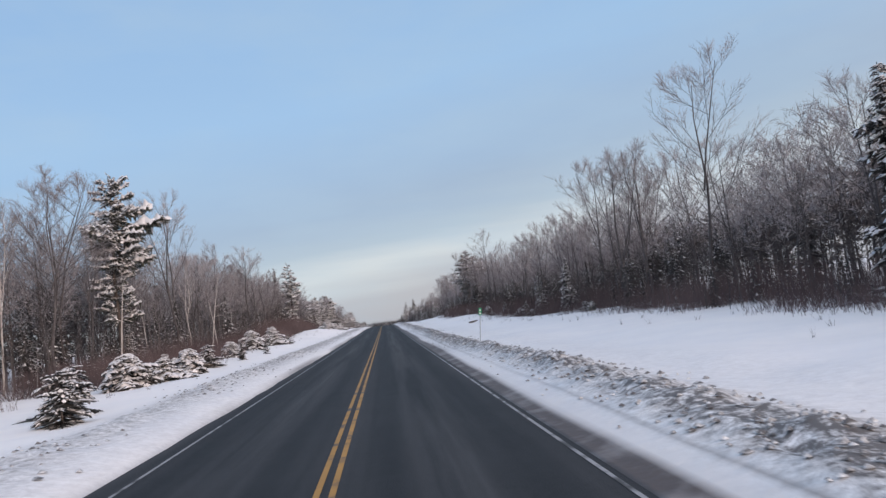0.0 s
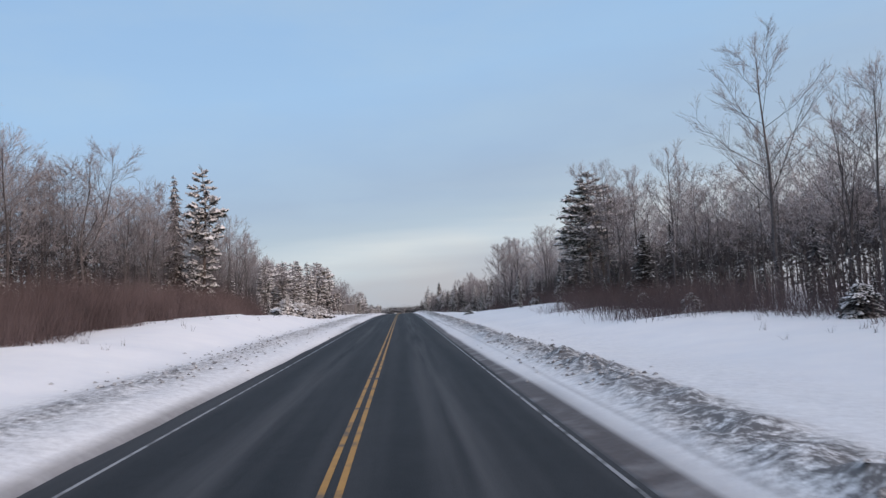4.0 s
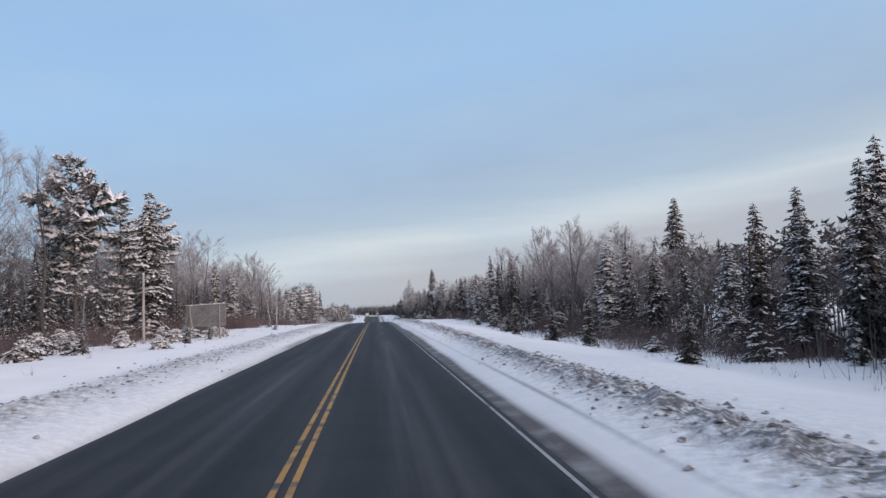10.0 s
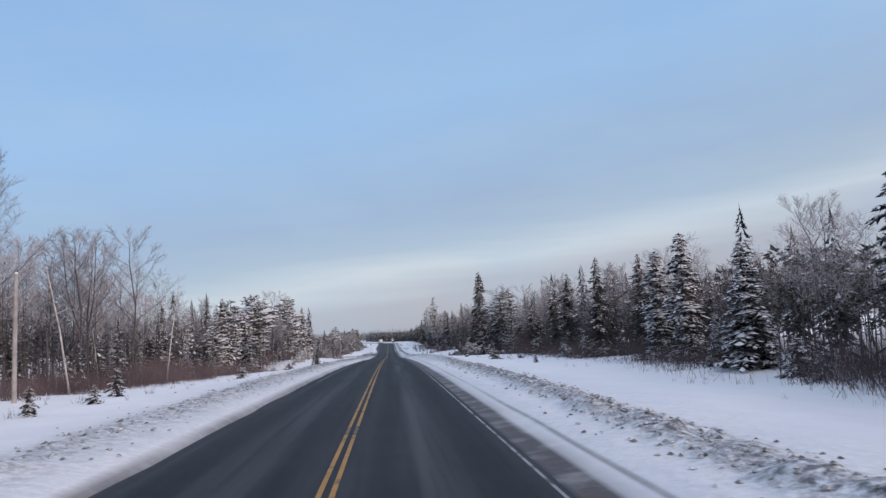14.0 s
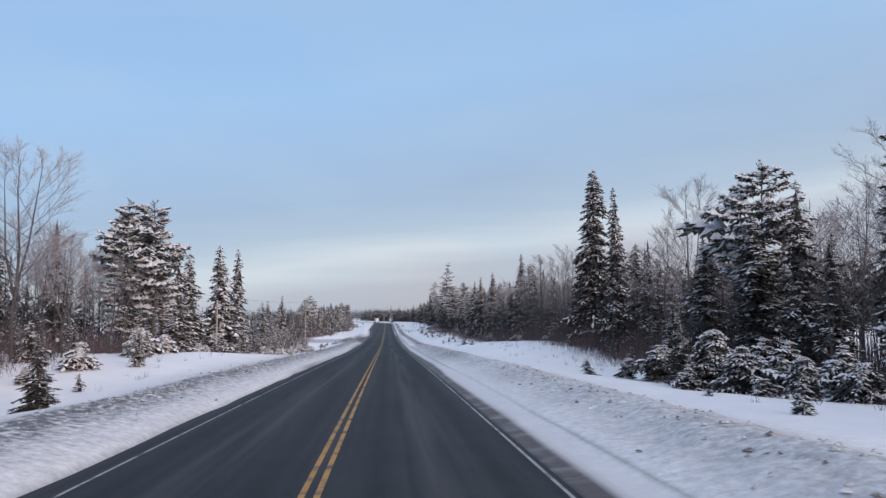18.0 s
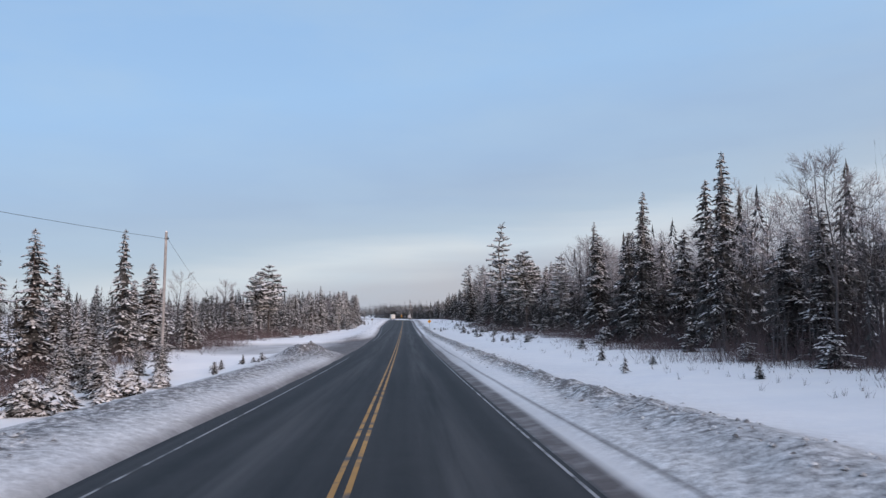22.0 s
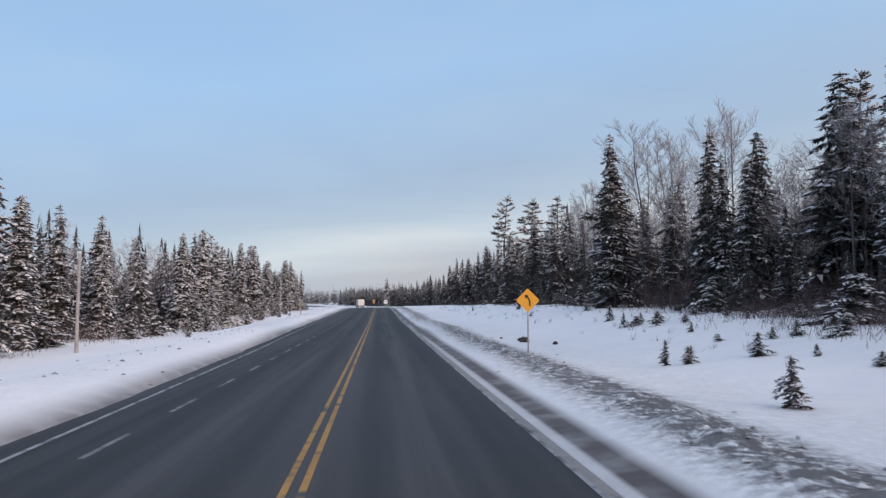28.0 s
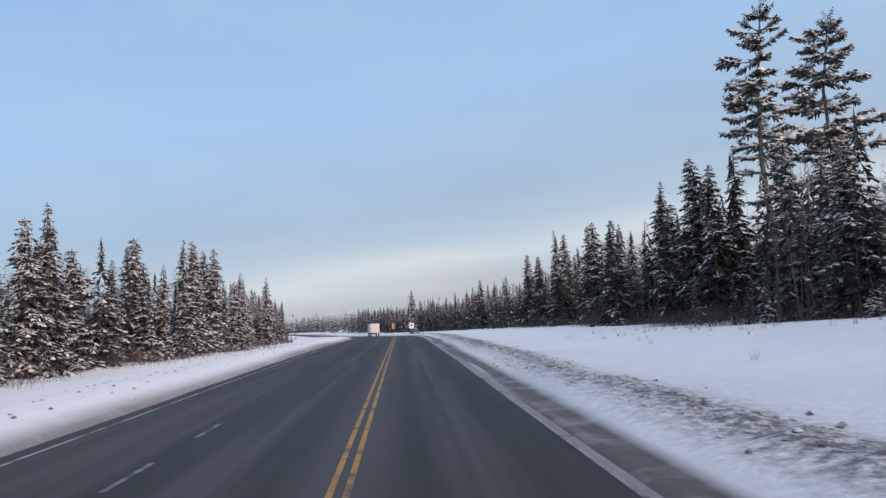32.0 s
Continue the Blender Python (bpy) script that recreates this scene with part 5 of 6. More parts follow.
def saplings(side, y0, y1, density, tall, rng):
    """Close-set saplings, frosted on the left side only, that fill the woods' front between the trunks."""
    n = int((y1 - y0) * density)
    y = rng.uniform(y0, y1, n)
    u = side * rng.uniform(19.0, 31.0, n)
    keep = vnoise(u, y, 6.0, 91) > 0.3
    u, y = u[keep], y[keep]
    n = len(y)
    x = u + bend(y)
    z = road_z(y) + snow_height(u, y) - 0.05
    h = tall * rng.uniform(0.4, 1.1, n)
    a = rng.uniform(0, 6.283, n)
    foot = np.stack([x, y, z], -1)
    top = foot + np.stack([rng.normal(0, 0.07, n) * h, rng.normal(0, 0.07, n) * h, h], -1)
    s = np.stack([np.cos(a), np.sin(a), 0 * a], -1) * rng.uniform(0.015, 0.035, n)[:, None]
    stems = np.stack([foot - s, foot + s, top], 1).reshape(-1, 3)
    twigs = []
    for k in range(8):
        f = rng.uniform(0.3, 1.0, n)[:, None]
        b = foot * (1 - f) + top * f
        d = np.stack([rng.normal(0, 0.3, n), rng.normal(0, 0.3, n), rng.uniform(0.15, 0.6, n)], -1) * (0.16 * h * (1.3 - f[:, 0]))[:, None] * 1.6
        w = np.stack([np.sin(a + k), np.cos(a + k), 0 * a], -1) * 0.009
        twigs.append(np.stack([b - w, b + w, b + d], 1).reshape(-1, 3))
    twigs = np.concatenate(twigs)
    root = tagged(new("saplings"), "close-set leafless saplings, twigs frosted on the left, coloured dark for shade on the right", "saplings", kind="stuff")
    # right-hand twigs get the darker bark colour for the shade of those woods
    for nm, co, mat in (("stems", stems, M_GREY_BARK), ("twigs", twigs, M_GREY_BARK if side > 0 else M_FROST)):
        ob = new(nm, big_mesh(nm, co, np.arange(len(co)).reshape(-1, 3), mat))
        ob.parent = root


for side, y0, y1, dens, tall in ((1, 0, 270, 8, 6.0), (1, 270, 560, 6, 5.0), (1, 540, 580, 8, 6.0), (1, 580, 800, 5, 4.5), (-1, 20, 215, 9, 6.5), (-1, 215, 345, 6, 5.5), (-1, 345, 450, 8, 6.0),
                                 (-1, 450, 545, 5, 4.5), (-1, 680, 940, 3, 4.0)):
    saplings(side, y0, y1, dens, tall, rng)
for side, y0, y1, dens, tall in ((1, 0, 110, 9, 1.6), (1, 110, 215, 9, 1.6), (1, 215, 300, 7, 1.4), (1, 300, 420, 7, 1.4), (1, 420, 540, 6, 1.2), (1, 540, 600, 8, 1.6),
                                 (1, 600, 760, 2.5, 0.9), (1, 760, 940, 2.5, 0.9), (-1, 20, 120, 12, 2.0), (-1, 120, 140, 12, 2.2), (-1, 140, 205, 30, 2.9), (-1, 215, 330, 5, 1.3), (-1, 330, 440, 8, 1.5),
                                 (-1, 440, 560, 4, 1.1), (-1, 560, 720, 6.0, 1.6), (-1, 720, 940, 2, 0.9)):
    brush(side, y0, y1, dens, tall, rng)
    brush(side, y0, y1, 13 if side > 0 and y1 < 620 else 8, 2.1, rng, 18.2, 26.0)
brush(-1, 25, 122, 16, 1.7, rng, 12.8, 17.0)
brush(1, 138, 176, 40, 2.1, rng, 12.5, 20.0)
belt_rng = np.random.default_rng(91)
for side, y0, y1, dens, tall, near, far in ((1, 4, 138, 26, 2.6, 16.8, 24.0), (1, 176, 300, 20, 2.6, 17.5, 24.0), (1, 300, 462, 16, 2.2, 16.5, 23.0), (1, 545, 640, 22, 2.6, 18.5, 26.0), (1, 640, 805, 14, 2.2, 19.0, 26.0),
                                            (-1, 25, 128, 22, 2.6, 15.0, 21.0), (-1, 203, 345, 16, 2.2, 17.0, 23.0), (-1, 345, 462, 18, 2.2, 16.0, 22.0), (-1, 462, 690, 12, 2.2, 18.0, 26.0)):
    brush(side, y0, y1, dens, tall, belt_rng, near, far)
thicket_rng = np.random.default_rng(58)
brush(-1, 128, 203, 55, 2.9, thicket_rng, 15.2, 19.0)
brush(-1, 128, 203, 40, 3.4, thicket_rng, 17.5, 22.0)
brush(1, 462, 545, 30, 2.6, thicket_rng, 17.5, 24.0)
brush(1, 805, 890, 22, 2.2, thicket_rng, 18.5, 25.0)
brush(1, 596, 745, 12, 0.9, thicket_rng, 14.0, 20.5)
saplings(1, 470, 545, 7, 8.0, thicket_rng)
saplings(1, 546, 604, 14, 9.0, thicket_rng)
saplings(1, 795, 850, 9, 9.0, thicket_rng)
brush(1, 546, 604, 30, 3.6, thicket_rng, 20.5, 27.0)

# small snowy spruces along the forest's foot
for side, y0, y1, gap in ((1, 0, 270, 16), (1, 270, 860, 11), (-1, 20, 215, 18), (-1, 215, 450, 12), (-1, 450, 850, 9.5)):
    y = y0
    while y < y1:
        u = side * pick.uniform(18.3, 21.5)
        plant("y", u + float(bend(y)), y, pick.uniform(0.9, 2.6), wide=pick.uniform(0.9, 1.35))
        y += gap * pick.uniform(0.4, 1.6)


# ---- snow clods thrown up by the plough ----
def clods(side, centre, spread, count, big, rng):
    base = np.array([(0.9, 0, -0.2), (0.2, 0.8, -0.1), (-0.8, 0.5, -0.2), (-0.7, -0.6, -0.1), (0.3, -0.9, -0.2), (0.1, 0.1, 0.75), (-0.35, 0.2, 0.6), (0.0, 0.0, -0.5)])
    faces = np.array([(0, 1, 5), (1, 2, 6), (1, 6, 5), (2, 3, 6), (3, 4, 5), (3, 5, 6), (4, 0, 5)])
    y = rng.uniform(0, 900, count)
    keep = vnoise(y, y * 0, 8.0, 40 + side) > 0.35
    keep &= ~((side > 0) & (y > 430) & (y < 590) & (rng.uniform(0, 1, count) > 0.35))
    keep &= ~((side > 0) & (y > 705) & (rng.uniform(0, 1, count) > 0.4))
    keep &= ~((side < 0) & (y > 672) & (rng.uniform(0, 1, count) > 0.12))
    y = y[keep]
    n = len(y)
    lane = left_edge(y)
    u = (windrow(y) + centre + rng.normal(0, spread, n)) if side > 0 else (lane - centre + rng.normal(0, spread, n))
    if side < 0:
        keep = side_track(u, y) < 0.2
        u, y, n = u[keep], y[keep], int(keep.sum())
    z = road_z(y) + snow_height(u, y)
    s = big * rng.uniform(0.3, 1.0, n) ** 2 + 0.04
    a = rng.uniform(0, 6.283, n)
    c, d = np.cos(a), np.sin(a)
    v = base[None] * (s[:, None, None] * rng.uniform(0.7, 1.3, (n, 8, 3)))
    co = np.stack([v[..., 0] * c[:, None] - v[..., 1] * d[:, None] + (u + bend(y))[:, None], v[..., 0] * d[:, None] + v[..., 1] * c[:, None] + y[:, None], v[..., 2] * 0.6 + z[:, None] + 0.02], -1).reshape(-1, 3)
    tris = (faces[None] + np.arange(n)[:, None, None] * 8).reshape(-1, 3)
    me = big_mesh("snow_clods", co, tris, M_SNOW)
    me.polygons.foreach_set("use_smooth", np.ones(len(tris), bool))
    layer = me.attributes.new("grit", "FLOAT", "POINT")
    layer.data.foreach_set("value", np.repeat(rng.uniform(0.45, 1.0, n), 8).astype(np.float32))
    tagged(new("snow_clods", me), "gritty grey snow clods along the ploughed bank", "snow", kind="stuff")


clods(1, 0.05, 0.55, 18000, 0.052, rng)
clods(1, 0.1, 0.6, 1500, 0.075, rng)
clods(-1, 2.6, 0.7, 9000, 0.055, rng)
clods(-1, 2.9, 1.1, 1600, 0.07, rng)


# ---- young spruces, weeds on the verge ----
def verge(side, text):
    for word in text.split():
        u, y, h = map(float, word.split(":"))
        plant("y" if h < 1.9 else "s" if side > 0 or y > 230 else "w", side * u + float(bend(y)), y, h * (0.78 if side < 0 and y < 230 and h > 1.9 else 1.0), sink=0.1, wide=1.15 if h < 1.9 else 1.5 if side > 0 or y > 230 else 1.0)


verge(1, "9.9:206:1.3 12:214:1.0 13:216:2.4 11:232:1.1 14:240:3.2 12.5:247:1.1 10.5:262:0.9 15:262:2.6 16:290:3.0 14:300:3.5 16:318:3 15:330:3.4 17:345:2.6")
verge(1, "13:418:0.9 12.5:440:1.3 14:452:2.2 15:470:3 11.5:474:1.0 13:486:2.6 15:492:3.6 12:497:0.9 12.5:570:1.2 14:585:0.8 11:592:0.8 13:604:1.0 15:618:0.9 12:640:0.7")
verge(1, "13:662:0.8 16:674:1.0 14:688:1.2 17:694:1.5 12:703:0.6 15:708:0.8 13:716:1.1 8.6:723:1.1 9.6:732:0.9 10.6:732.5:0.6 13.5:748:0.8 14:752:1.0 16:764:1.1 15:786:1.1 13:808:0.7 17:826:1.0")
verge(-1, "13:43:2.6 12.2:47:2.0 11.5:50:2.3 9.2:25:1.8 10.5:29:1.85 12:58:1.8 11.1:66:1.6 11.1:79:1.4 13.5:86:2.8 15:94:3.0 13:100:2.4 12.4:108:1.4 16:118:3.4 13.5:200:3.4 13:206:2.4 11.6:205.5:2.1 12.6:208:2.6 10.8:209:1.95 12:212:2.3 13.6:210:3.0 14.5:205:3.2 11.2:216:1.9 12.2:220:2.0")
verge(-1, "14:214:3.0 13:218:2.2 15:224:3.6 13.4:228:2.0 12.5:246:1.4 14:262:2.6 12:280:1.0 14:296:2.0 12.5:312:1.3 13:322:1.2 11:350:0.8 14:366:1.1 12:384:1.2 11.2:388:0.9 13:396:1.6")
verge(-1, "12.4:490:0.9 13:430:1.2 15:440:1.8 14:472:1.2 13:500:2.2 15:508:2.0 14:524:1.2 16:560:1.5 17:575:2.0 13:598:1.2 11:606:0.8 12:612:0.8 17:610:2.2 15:676:1.0 12.5:815:1.2 11.5:818:0.9 14.5:812:2.2 15.5:816:3.0 14:822:2.0 16:825:3.4 15:829:2.4 13.8:832:1.6 16.5:808:2.6 15:804:1.8")


for u, y, h in ((14.5, 486, 2.6), (14.0, 482.5, 1.9), (15.2, 480.5, 1.6), (17, 487, 2.4), (12.5, 484, 1.1), (16.2, 479, 1.4), (17.5, 482, 2.0), (15.8, 489, 2.4), (13.6, 490, 1.8), (16.5, 484, 2.2), (12.6, 491.5, 1.1), (-15.5, 508, 2.0), (-16.5, 512, 1.8), (-13.5, 330, 1.0), (-15, 333, 1.2), (-12, 303, 0.9)):
    plant("w", u, y, h, sink=0.1)


# the forest's front comes closer to the road here and there
front = random.Random(31)
for y0, y1, gap, near, far, low, high in ((547, 611, 2.7, 13.8, 18.0, 2.2, 5.5), (778, 836, 4.5, 15.2, 18.5, 2.5, 7.0)):
    y = y0
    while y < y1:
        u = front.uniform(near, far)
        plant("s", -u, y, front.uniform(low, high) * (0.6 + 0.4 * (u - near) / (far - near)), wide=1.25)
        y += gap * front.uniform(0.5, 1.5)
for y0, y1, gap, near, far in ((549, 606, 4.5, 12.9, 14.5), (226, 332, 4.5, 14.5, 18.5), (32, 118, 7.0, 13.0, 17.0), (470, 540, 8.0, 14.5, 18.5), (784, 830, 7.0, 13.8, 15.5)):
    y = y0
    while y < y1:
        plant("w", -front.uniform(near, far), y, front.uniform(0.8, 1.7), sink=0.1)
        y += gap * front.uniform(0.5, 1.5)
for k in range(26):
    y = front.choice((front.uniform(290, 420), front.uniform(60, 200), front.uniform(420, 560)))
    plant("w", front.uniform(16.5, 19.5), y, front.uniform(0.7, 1.5), sink=0.1)

plant("r", -10.9, 482.6, 3.0, 2, 1.9, 0.3)
plant("s", 13.3, 182, 4.2, 3, 0.62, 0.1)

# low seedlings over the verge
seed = random.Random(77)
for side, y0, y1, near, far, count in ((1, 640, 702, 11, 19, 34), (1, 704, 750, 12, 20, 52), (1, 712, 770, 9.5, 14, 8), (1, 560, 640, 11.5, 18, 8), (1, 440, 500, 11, 17, 6), (-1, 560, 614, 10.5, 15, 8), (-1, 608, 619, 8.2, 12.5, 7), (1, 210, 262, 10.5, 17, 9)):
    for k in range(count):
        u, y = seed.uniform(near, far), seed.uniform(y0, y1)
        plant("y", side * u, y, seed.uniform(0.3, 0.85), sink=0.08, wide=seed.uniform(1.1, 2.1))


def weeds(side, y0, y1, count, rng, near=9.0, far=16.0):
    y = rng.uniform(y0, y1, count)
    u = side * rng.uniform(near, far, count)
    n = 7
    N = count * n
    z = np.repeat(road_z(y) + snow_height(u, y) - 0.03, n)
    bx, by = np.repeat(u + bend(y), n) + rng.normal(0, 0.06, N), np.repeat(y, n) + rng.normal(0, 0.06, N)
    h = rng.uniform(0.12, 0.45, N)
    a = rng.uniform(0, 6.283, N)
    dx, dy = np.cos(a) * 0.008, np.sin(a) * 0.008
    tip = np.stack([bx + rng.normal(0, 0.12, N), by + rng.normal(0, 0.12, N), z + h], -1)
    co = np.stack([np.stack([bx - dx, by - dy, z], -1), np.stack([bx + dx, by + dy, z], -1), tip], 1).reshape(-1, 3)
    tagged(new("dead_weeds", big_mesh("dead_weeds", co, np.arange(len(co)).reshape(-1, 3), M_BRUSH)), "dry brown weeds poking through the snow", "weeds", kind="stuff")


weeds(1, 0, 430, 230, rng, 13, 18)
weeds(1, 430, 560, 150, rng, 12, 18)
weeds(1, 560, 860, 420, rng, 11, 18)
weeds(-1, 20, 560, 200, rng, 10.5, 14)


# ---- poles, wire, signs, board ----
def utility_pole(x, y, height, label="weathered wooden utility pole in the snow"):
    root = thing("utility_pole", label, "utility pole", "roadside poles")
    root.location = (x, y, ground_at(x, y))
    sh = Shape()
    sh.tube([(0, 0, -0.5), (0, 0, height * 0.5), (0.02, 0, height)], [0.105, 0.098, 0.085], 10, True)
    part("pole", sh, M_POLE, root, smooth=False)
    cap = Shape()
    cap.tube([(0.02, 0, height + 0.003), (0.02, 0, height + 0.05), (0.02, 0, height + 0.08)], [0.085, 0.075, 0.03], 8, True)
    part("snow_cap", cap, M_BOUGH_SNOW, root, "small cap of snow")
    return root


for x, y, h in ((-16, 313.5, 5.3), (-16, 391.5, 5.9), (-16, 533.7, 5.6), (-16, 754.2, 5.6), (-13.0, 819.5, 4.9)):
    utility_pole(x, y, h)
tall = utility_pole(-15.0, 608.3, 9.6, "tall wooden utility pole carrying a wire")
ins = Shape()
ins.tube([(0.14, 0, 9.1), (0.14, 0, 9.2), (0.14, 0, 9.26)], [0.04, 0.06, 0.03], 8, True)
part("insulator", ins, M_GLASS, tall)


def wire(a, b, sag):
    a, b = Vector(a), Vector(b)
    sh = Shape()
    pts = [a.lerp(b, k / 14) - Vector((0, 0, sag * 4 * (k / 14) * (1 - k / 14))) for k in range(15)]
    sh.tube(pts, [0.011] * 15, 4)
    root = thing("overhead_wire", "thin black overhead wire strung from the pole", "wire", "overhead wires")
    part("strand", sh, M_WIRE, root)


top = Vector((-14.86, 608.3, ground_at(-15.0, 608.3) + 9.15))
wire(top, (-30.0, 545.0, 13.2), 0.8)
wire(top, (-24.0, 668.0, 7.6), 0.8)


def sign_post(shape, height, r=0.03):
    shape.tube([(0, 0, -0.4), (0, 0, height * 0.5), (0, 0, height)], [r, r, r], 8, True)


def diamond(size, thick, y, shape):
    r = size / math.sqrt(2)
    c = 0.10 * size
    ring = []
    for k in range(4):
        a = math.pi / 2 * k
        px, pz = math.cos(a) * r, math.sin(a) * r
        tx, tz = -math.sin(a), math.cos(a)
        for f in (-1, 0, 1):
            inn = c * 0.8 if f else c * 0.35
            ring.append((px - math.cos(a) * inn + tx * f * c * 0.75, pz - math.sin(a) * inn + tz * f * c * 0.75))
    n = len(ring)
    shape.add([(x, y - thick / 2, z) for x, z in ring] + [(x, y + thick / 2, z) for x, z in ring],
              [tuple(range(n)), tuple(range(2 * n - 1, n - 1, -1))] + [(i, n + i, n + (i + 1) % n, (i + 1) % n) for i in range(n)])


def ribbon(points, width, y, shape):
    """A flat band along points (x, z), a little thick."""
    for (x0, z0), (x1, z1) in zip(points, points[1:]):
        d = Vector((x1 - x0, z1 - z0)).normalized()
        s = Vector((-d.y, d.x)) * width / 2
        q = [(x0 - s.x, z0 - s.y), (x1 - s.x, z1 - s.y), (x1 + s.x, z1 + s.y), (x0 + s.x, z0 + s.y)]
        shape.add([(a, y, b) for a, b in q] + [(a, y + 0.004, b) for a, b in q], [(0, 1, 2, 3), (7, 6, 5, 4), (0, 4, 5, 1), (1, 5, 6, 2), (2, 6, 7, 3), (3, 7, 4, 0)])


def curve_sign(x, y):
    root = thing("curve_sign", "amber diamond sign with a black left-curve arrow", "road sign")
    g = ground_at(x, y)
    root.location = (x, y, g)
    up = float(road_z(y)) + 2.2 - g
    post = Shape()
    sign_post(post, up + 0.35)
    part("post", post, M_STEEL, root)
    plate = Shape()
    diamond(0.66, 0.006, -0.04, plate)
    for i in range(len(plate.v)):
        plate.v[i][:, 2] += up
    board = part("plate", plate, M_SIGN, root, "amber diamond plate")
    arrow = Shape()
    pts = [(0.07, -0.22), (0.075, -0.08), (0.05, 0.03), (0.0, 0.10), (-0.04, 0.14)]
    ribbon([(a, b + up) for a, b in pts], 0.055, -0.050, arrow)
    head = [(-0.12, 0.22 + up), (-0.095, 0.06 + up), (0.03, 0.185 + up)]
    arrow.add([(a, -0.050, b) for a, b in head] + [(a, -0.0465, b) for a, b in head], [(0, 1, 2), (5, 4, 3), (0, 3, 4, 1), (1, 4, 5, 2), (2, 5, 3, 0)])
    ob = part("arrow", arrow, M_BLACK, board, "black curved arrow")
    return root


curve_sign(6.6, 738.2)


def distance_marker(x, y):
    root = thing("distance_marker", "small green roadside marker on a leaning steel post", "road sign")
    root.matrix_basis = Matrix.Translation((x, y, ground_at(x, y))) @ Matrix.Rotation(radians(7), 4, "Y")
    post, plate, bars = Shape(), Shape(), Shape()
    sign_post(post, 1.95, 0.025)
    plate.box(0, -0.035, 1.74, 0.18, 0.008, 0.44, 0.003)
    for k in range(2):
        bars.box(0, -0.042, 1.83 - 0.19 * k, 0.09, 0.004, 0.07, 0.001)
    part("post", post, M_STEEL, root)
    p = part("plate", plate, M_GREEN, root, "green plate")
    part("lettering", bars, M_WHITE_SIGN, p, "white bars of lettering")


distance_marker(6.55, 45.8)


def plain_sign(x, y, w, h, up, mat, label):
    root = thing("road_sign", label, "road sign", "signs at the bend")
    root.location = (x, y, ground_at(x, y))
    post, plate, rim = Shape(), Shape(), Shape()
    sign_post(post, up + h * 0.9)
    plate.box(0, -0.04, up + h / 2, w, 0.008, h, 0.003)
    rim.box(0, -0.047, up + h * 0.55, w * 0.6, 0.004, h * 0.14, 0.001)
    part("post", post, M_STEEL, root)
    p = part("plate", plate, mat, root)
    part("lettering", rim, M_BLACK, p, "dark bar of lettering")


plain_sign(3.4, 1000.0, 1.2, 1.4, 1.4, M_WHITE_SIGN, "white rectangular road sign on a steel post by the bend")
plain_sign(-1.2, 1006.0, 0.6, 1.2, 1.6, M_SIGN, "narrow amber marker on a steel post by the bend")


def field_sign(x, y):
    root = thing("roadside_sign", "grey back of a small sign on a wooden post", "road sign")
    root.location = (x, y, ground_at(x, y))
    post, plate = Shape(), Shape()
    post.box(0, 0, 0.8, 0.10, 0.10, 2.2, 0.012)
    plate.box(-0.05, 0.07, 1.55, 0.75, 0.03, 0.55, 0.008)
    part("post", post, M_GREY_WOOD, root)
    part("plate", plate, M_GREY_WOOD, root, "weathered plate")


field_sign(-10.4, 822.5)


def old_board(a, b):
    """The back of an old wooden board: planks, posts, braces, snow on its top."""
    root = thing("old_board", "back of a weathered plank board on posts, snow along its top", "billboard")
    ax, ay = a
    bx, by = b
    w = math.hypot(bx - ax, by - ay)
    g = ground_at((ax + bx) / 2, (ay + by) / 2)
    root.matrix_basis = Matrix.Translation(((ax + bx) / 2, (ay + by) / 2, g)) @ Matrix.Rotation(math.atan2(by - ay, bx - ax), 4, "Z")
    z0 = float(road_z(ay)) + 1.2 - g
    r = random.Random(4)
    for k in range(5):
        s = Shape()
        s.box(r.uniform(-0.03, 0.03), r.uniform(-0.006, 0.006), z0 + 0.19 + k * 0.39, w + r.uniform(-0.08, 0.05), 0.03, 0.365, 0.006)
        part("plank", s, M_GREY_WOOD, root)
    for px in (-w * 0.38, w * 0.36):
        s = Shape()
        s.box(px, -0.075, (z0 + 2.0) / 2 - 0.2, 0.11, 0.11, z0 + 2.3, 0.012)
        part("post", s, M_GREY_WOOD, root)
    for (x0, zz0), (x1, zz1), yy in (((-w * 0.36, z0 + 1.45), (-w * 0.16, -0.3), -0.5), ((-w * 0.2, z0 + 0.05), (w * 0.34, z0 + 1.5), -0.17), ((-w * 0.4, z0 + 1.2), (-w * 0.47, z0 + 0.5), -0.2)):
        s = Shape()
        s.tube([(x0, -0.15, zz0), (x1, yy, zz1)], [0.05, 0.05], 4, True)
        part("brace", s, M_POLE, root, "pale timber brace")
    s = Shape()
    r2 = random.Random(8)
    for k in range(9):
        pillow(s, (-w / 2 + w * (k + 0.5) / 9, 0, z0 + 1.975), (1, 0, 0.0), w / 6.5, 0.10, 0.07, r2)
    part("snow", s, M_BOUGH_SNOW, root, "line of snow on the top edge")


old_board((-15.9, 326.0), (-11.7, 322.6))


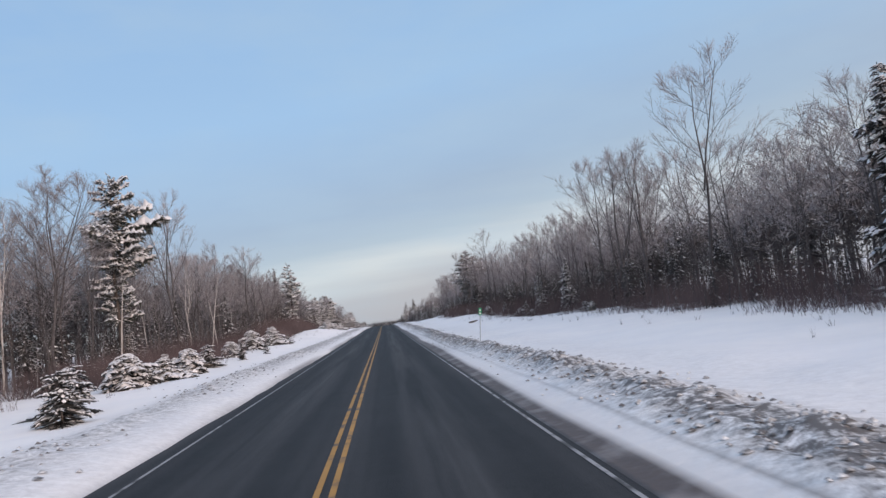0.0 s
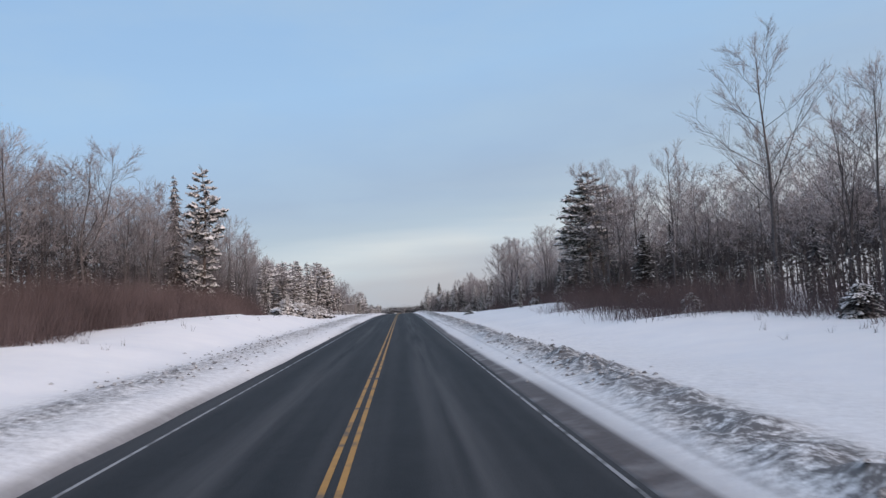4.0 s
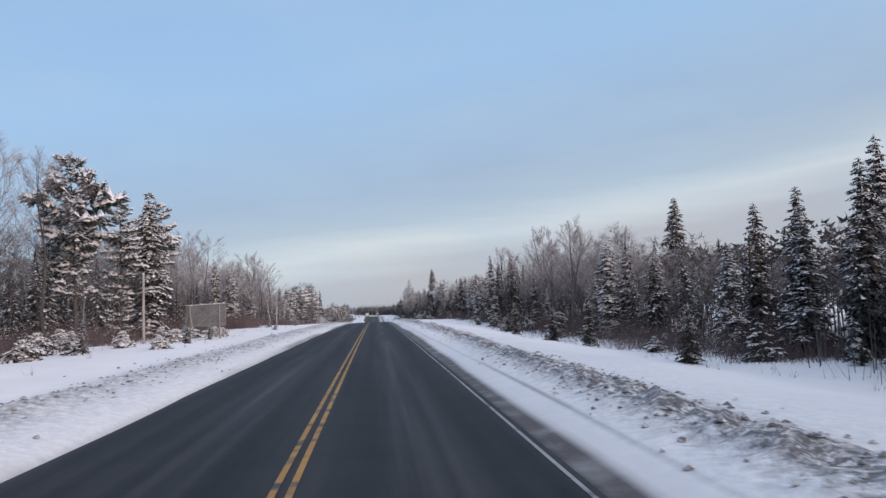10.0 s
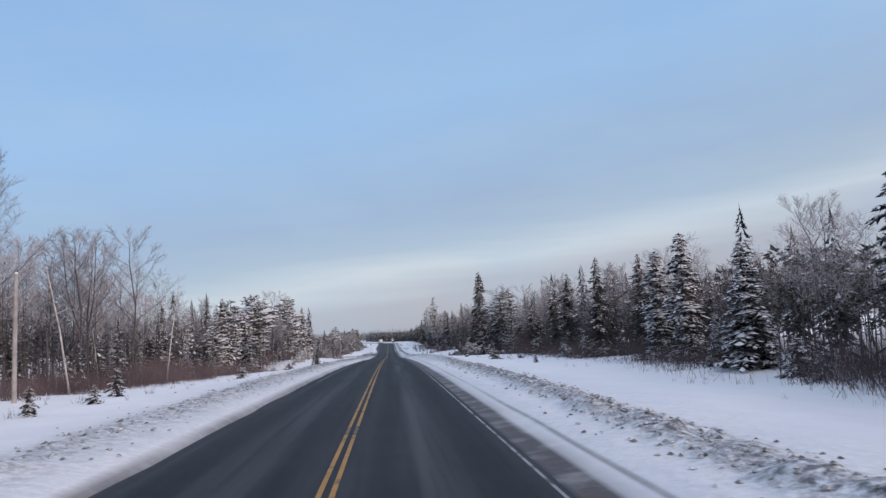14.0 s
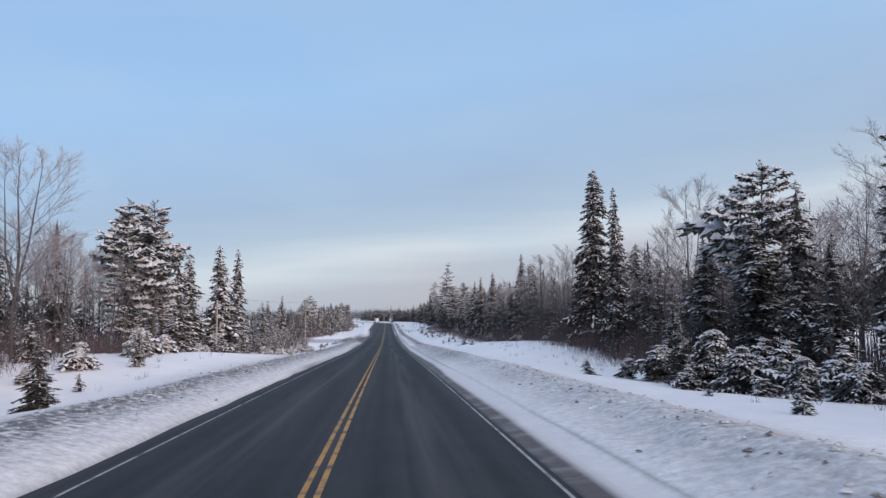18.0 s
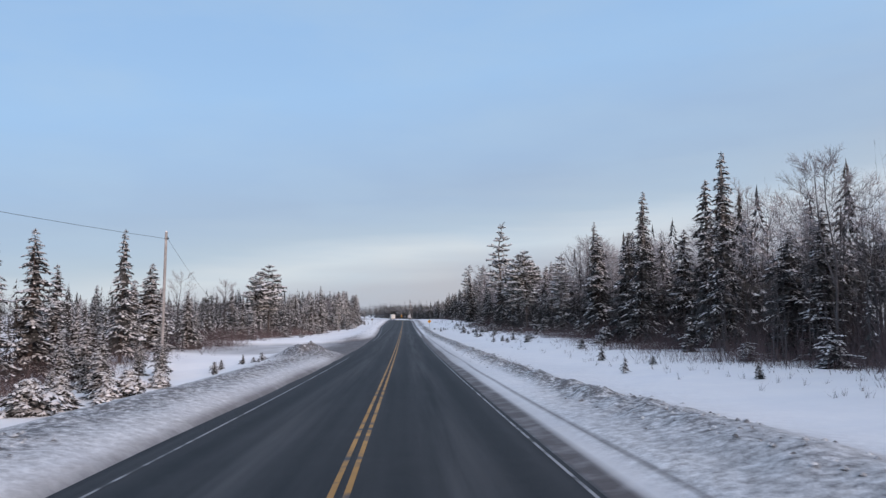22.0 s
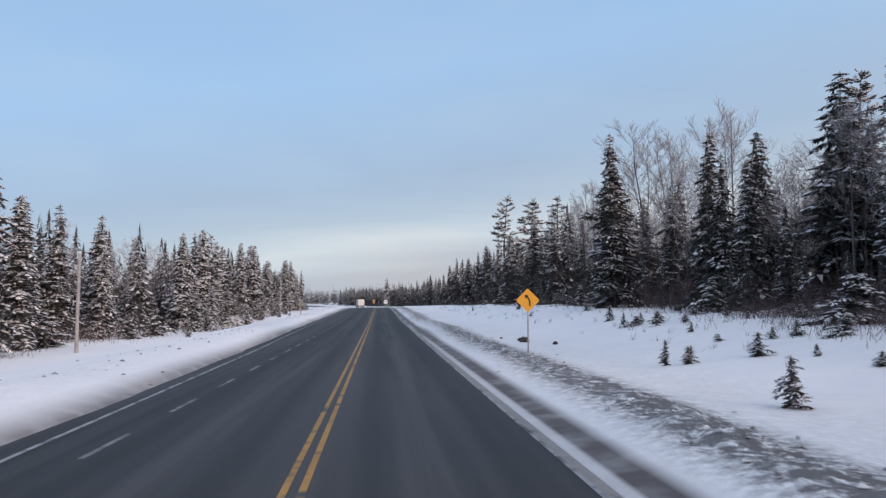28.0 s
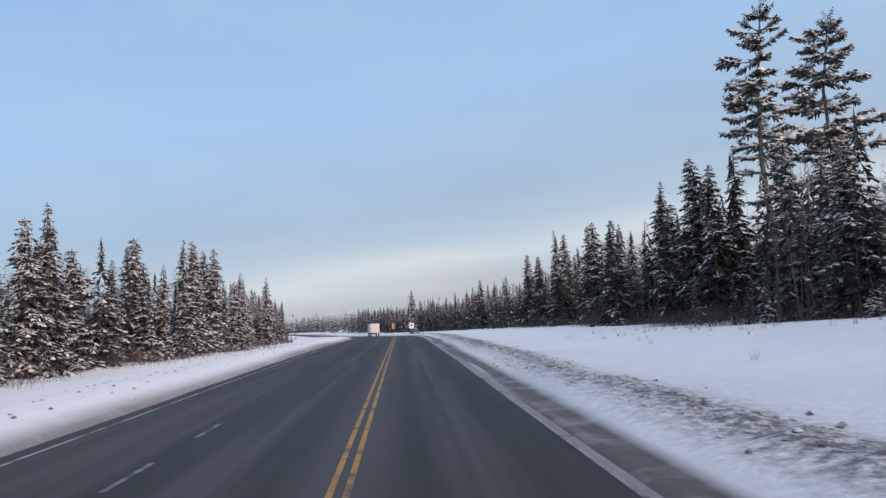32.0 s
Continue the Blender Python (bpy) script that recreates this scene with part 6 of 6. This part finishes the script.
def snag(x, y, height, tip, mat=M_BIRCH):
    root = thing("dead_birch", "pale leaning dead birch stem", "tree", "pale dead stems")
    root.location = (x, y, ground_at(x, y))
    s, b = Shape(), Shape()
    s.tube([(0, 0, -0.4), (tip * 0.45, 0.1, height * 0.5), (tip, 0.2, height)], [0.07, 0.052, 0.02], 7, True)
    b.tube([(tip * 0.6, 0.12, height * 0.62), (tip * 0.6 + 0.9, -0.3, height * 0.66), (tip * 0.6 + 1.6, -0.4, height * 0.63)], [0.035, 0.025, 0.01], 5)
    part("stem", s, mat, root)
    part("branch", b, mat, root)


for x, y, h, tip in ((-18, 86, 8.5, 1.4), (-19.5, 97, 7, -0.8), (-18.5, 404, 8, -1.6), (-19, 426, 9, 1.2), (-17.5, 268, 9.5, 0.2), (-19, 60, 7, 0.6)):
    snag(x, y, h, tip)


def fallen_log(x, y, turn, length):
    root = thing("fallen_branch", "dark broken branch lying in the snow", "branch", "branches on the verge")
    root.matrix_basis = Matrix.Translation((x, y, ground_at(x, y) + 0.10)) @ Matrix.Rotation(turn, 4, "Z")
    s, b = Shape(), Shape()
    s.tube([(-length / 2, 0, 0.0), (0, 0.08, 0.05), (length / 2, 0, 0.16)], [0.10, 0.13, 0.06], 6, True)
    pillow(b, (0, 0.06, 0.17), (1, 0, 0.05), length * 0.7, 0.2, 0.08, random.Random(int(y)))
    part("wood", s, M_BARK, root)
    part("snow", b, M_BOUGH_SNOW, root, "strip of snow on top")


for x, y, a, ln in ((12.5, 100, 0.4, 1.3), (11.2, 456, 1.0, 1.2), (-12, 58, 0.3, 1.2), (-14, 470, 0.8, 1.0)):
    fallen_log(x, y, a, ln)


def earth_clod(x, y, size, seed):
    """A dark frozen lump thrown out of the ditch: bare earth below, a rind of snow on top."""
    r = random.Random(seed)
    root = thing("earth_clod", "dark frozen lump of earth lying on the snow", "clod", "clods on the verge")
    root.matrix_basis = Matrix.Translation((x, y, ground_at(x, y)))
    s, b = Shape(), Shape()
    rings = [[(math.cos(a) * q * size * r.uniform(0.75, 1.2), math.sin(a) * q * size * r.uniform(0.75, 1.2), z * size * r.uniform(0.85, 1.15)) for a in [k * 0.785 for k in range(8)]] for q, z in ((0.8, -0.3), (1.0, 0.25), (0.85, 0.75), (0.35, 1.05))]
    verts = [v for ring in rings for v in ring]
    faces = [(i * 8 + k, i * 8 + (k + 1) % 8, i * 8 + 8 + (k + 1) % 8, i * 8 + 8 + k) for i in range(3) for k in range(8)] + [tuple(24 + k for k in range(8))]
    s.add(verts, faces)
    pillow(b, (0, 0, size * 1.0), (1, 0.4, 0), size * 0.9, size * 0.7, size * 0.18, r)
    part("lump", s, M_EARTH, root)
    part("snow", b, M_BOUGH_SNOW, root, "rind of snow on top")


for x, y, size, seed in ((8.2, 748.6, 0.14, 1), (8.2, 747.3, 0.26, 2), (8.9, 743.6, 0.12, 3), (7.6, 751.0, 0.08, 4)):
    earth_clod(x, y, size, seed)


def box_truck(y):
    """The white box truck that drives ahead, as it stands near the bend."""
    u = 1.75
    x = u + float(bend(y))
    root = thing("box_truck", "white box truck with red rear lights on the road", "truck")
    turn = math.atan2(-(float(bend(y + 5)) - float(bend(y - 5))), 10)
    slope = math.atan2(float(road_z(y + 5) - road_z(y - 5)), 10)
    root.matrix_basis = Matrix.Translation((x, y, float(road_z(y)) - 0.03)) @ Matrix.Rotation(turn, 4, "Z") @ Matrix.Rotation(slope, 4, "X")
    s = Shape(); s.box(0, 0, 2.15, 2.45, 6.2, 2.5, 0.05); part("cargo_box", s, M_TRUCK, root, "white cargo box")
    s = Shape(); s.box(0, 4.1, 1.55, 2.25, 1.8, 2.0, 0.18); cab = part("cab", s, M_TRUCK, root)
    s = Shape(); s.box(0, 5.0, 1.95, 1.9, 0.06, 0.75, 0.02); part("windscreen", s, M_GLASS, cab)
    s = Shape(); s.box(0, 0.6, 0.75, 1.0, 8.2, 0.25, 0.03); part("chassis", s, M_BLACK, root)
    s = Shape(); s.box(0, -3.2, 0.62, 2.3, 0.12, 0.16, 0.03); part("bumper", s, M_STEEL, root)
    for dx in (-0.62, 0.62):
        s = Shape(); s.box(dx, -3.11, 2.15, 1.16, 0.03, 2.3, 0.01); part("rear_door", s, M_TRUCK, root)
    for dx in (-1.05, 1.05):
        s = Shape(); s.box(dx, -3.13, 0.92, 0.22, 0.06, 0.16, 0.02); part("tail_light", s, M_RED, root, "red rear light")
        for dy in (-2.0, 3.6):
            s = Shape(); s.tube([(dx - 0.14, dy, 0.48), (dx + 0.14, dy, 0.48)], [0.48, 0.48], 16, True); wh = part("tyre", s, M_RUBBER, root)
            s = Shape(); s.tube([(dx - 0.155, dy, 0.48), (dx + 0.155, dy, 0.48)], [0.25, 0.25], 12, True); part("rim", s, M_STEEL, wh)


box_truck(1018.0)

# the trees that the others were copied from leave the scene
for kind in TREES.values():
    for tr, _ in kind:
        for ob in list(tr.children_recursive) + [tr]:
            bpy.data.objects.remove(ob)
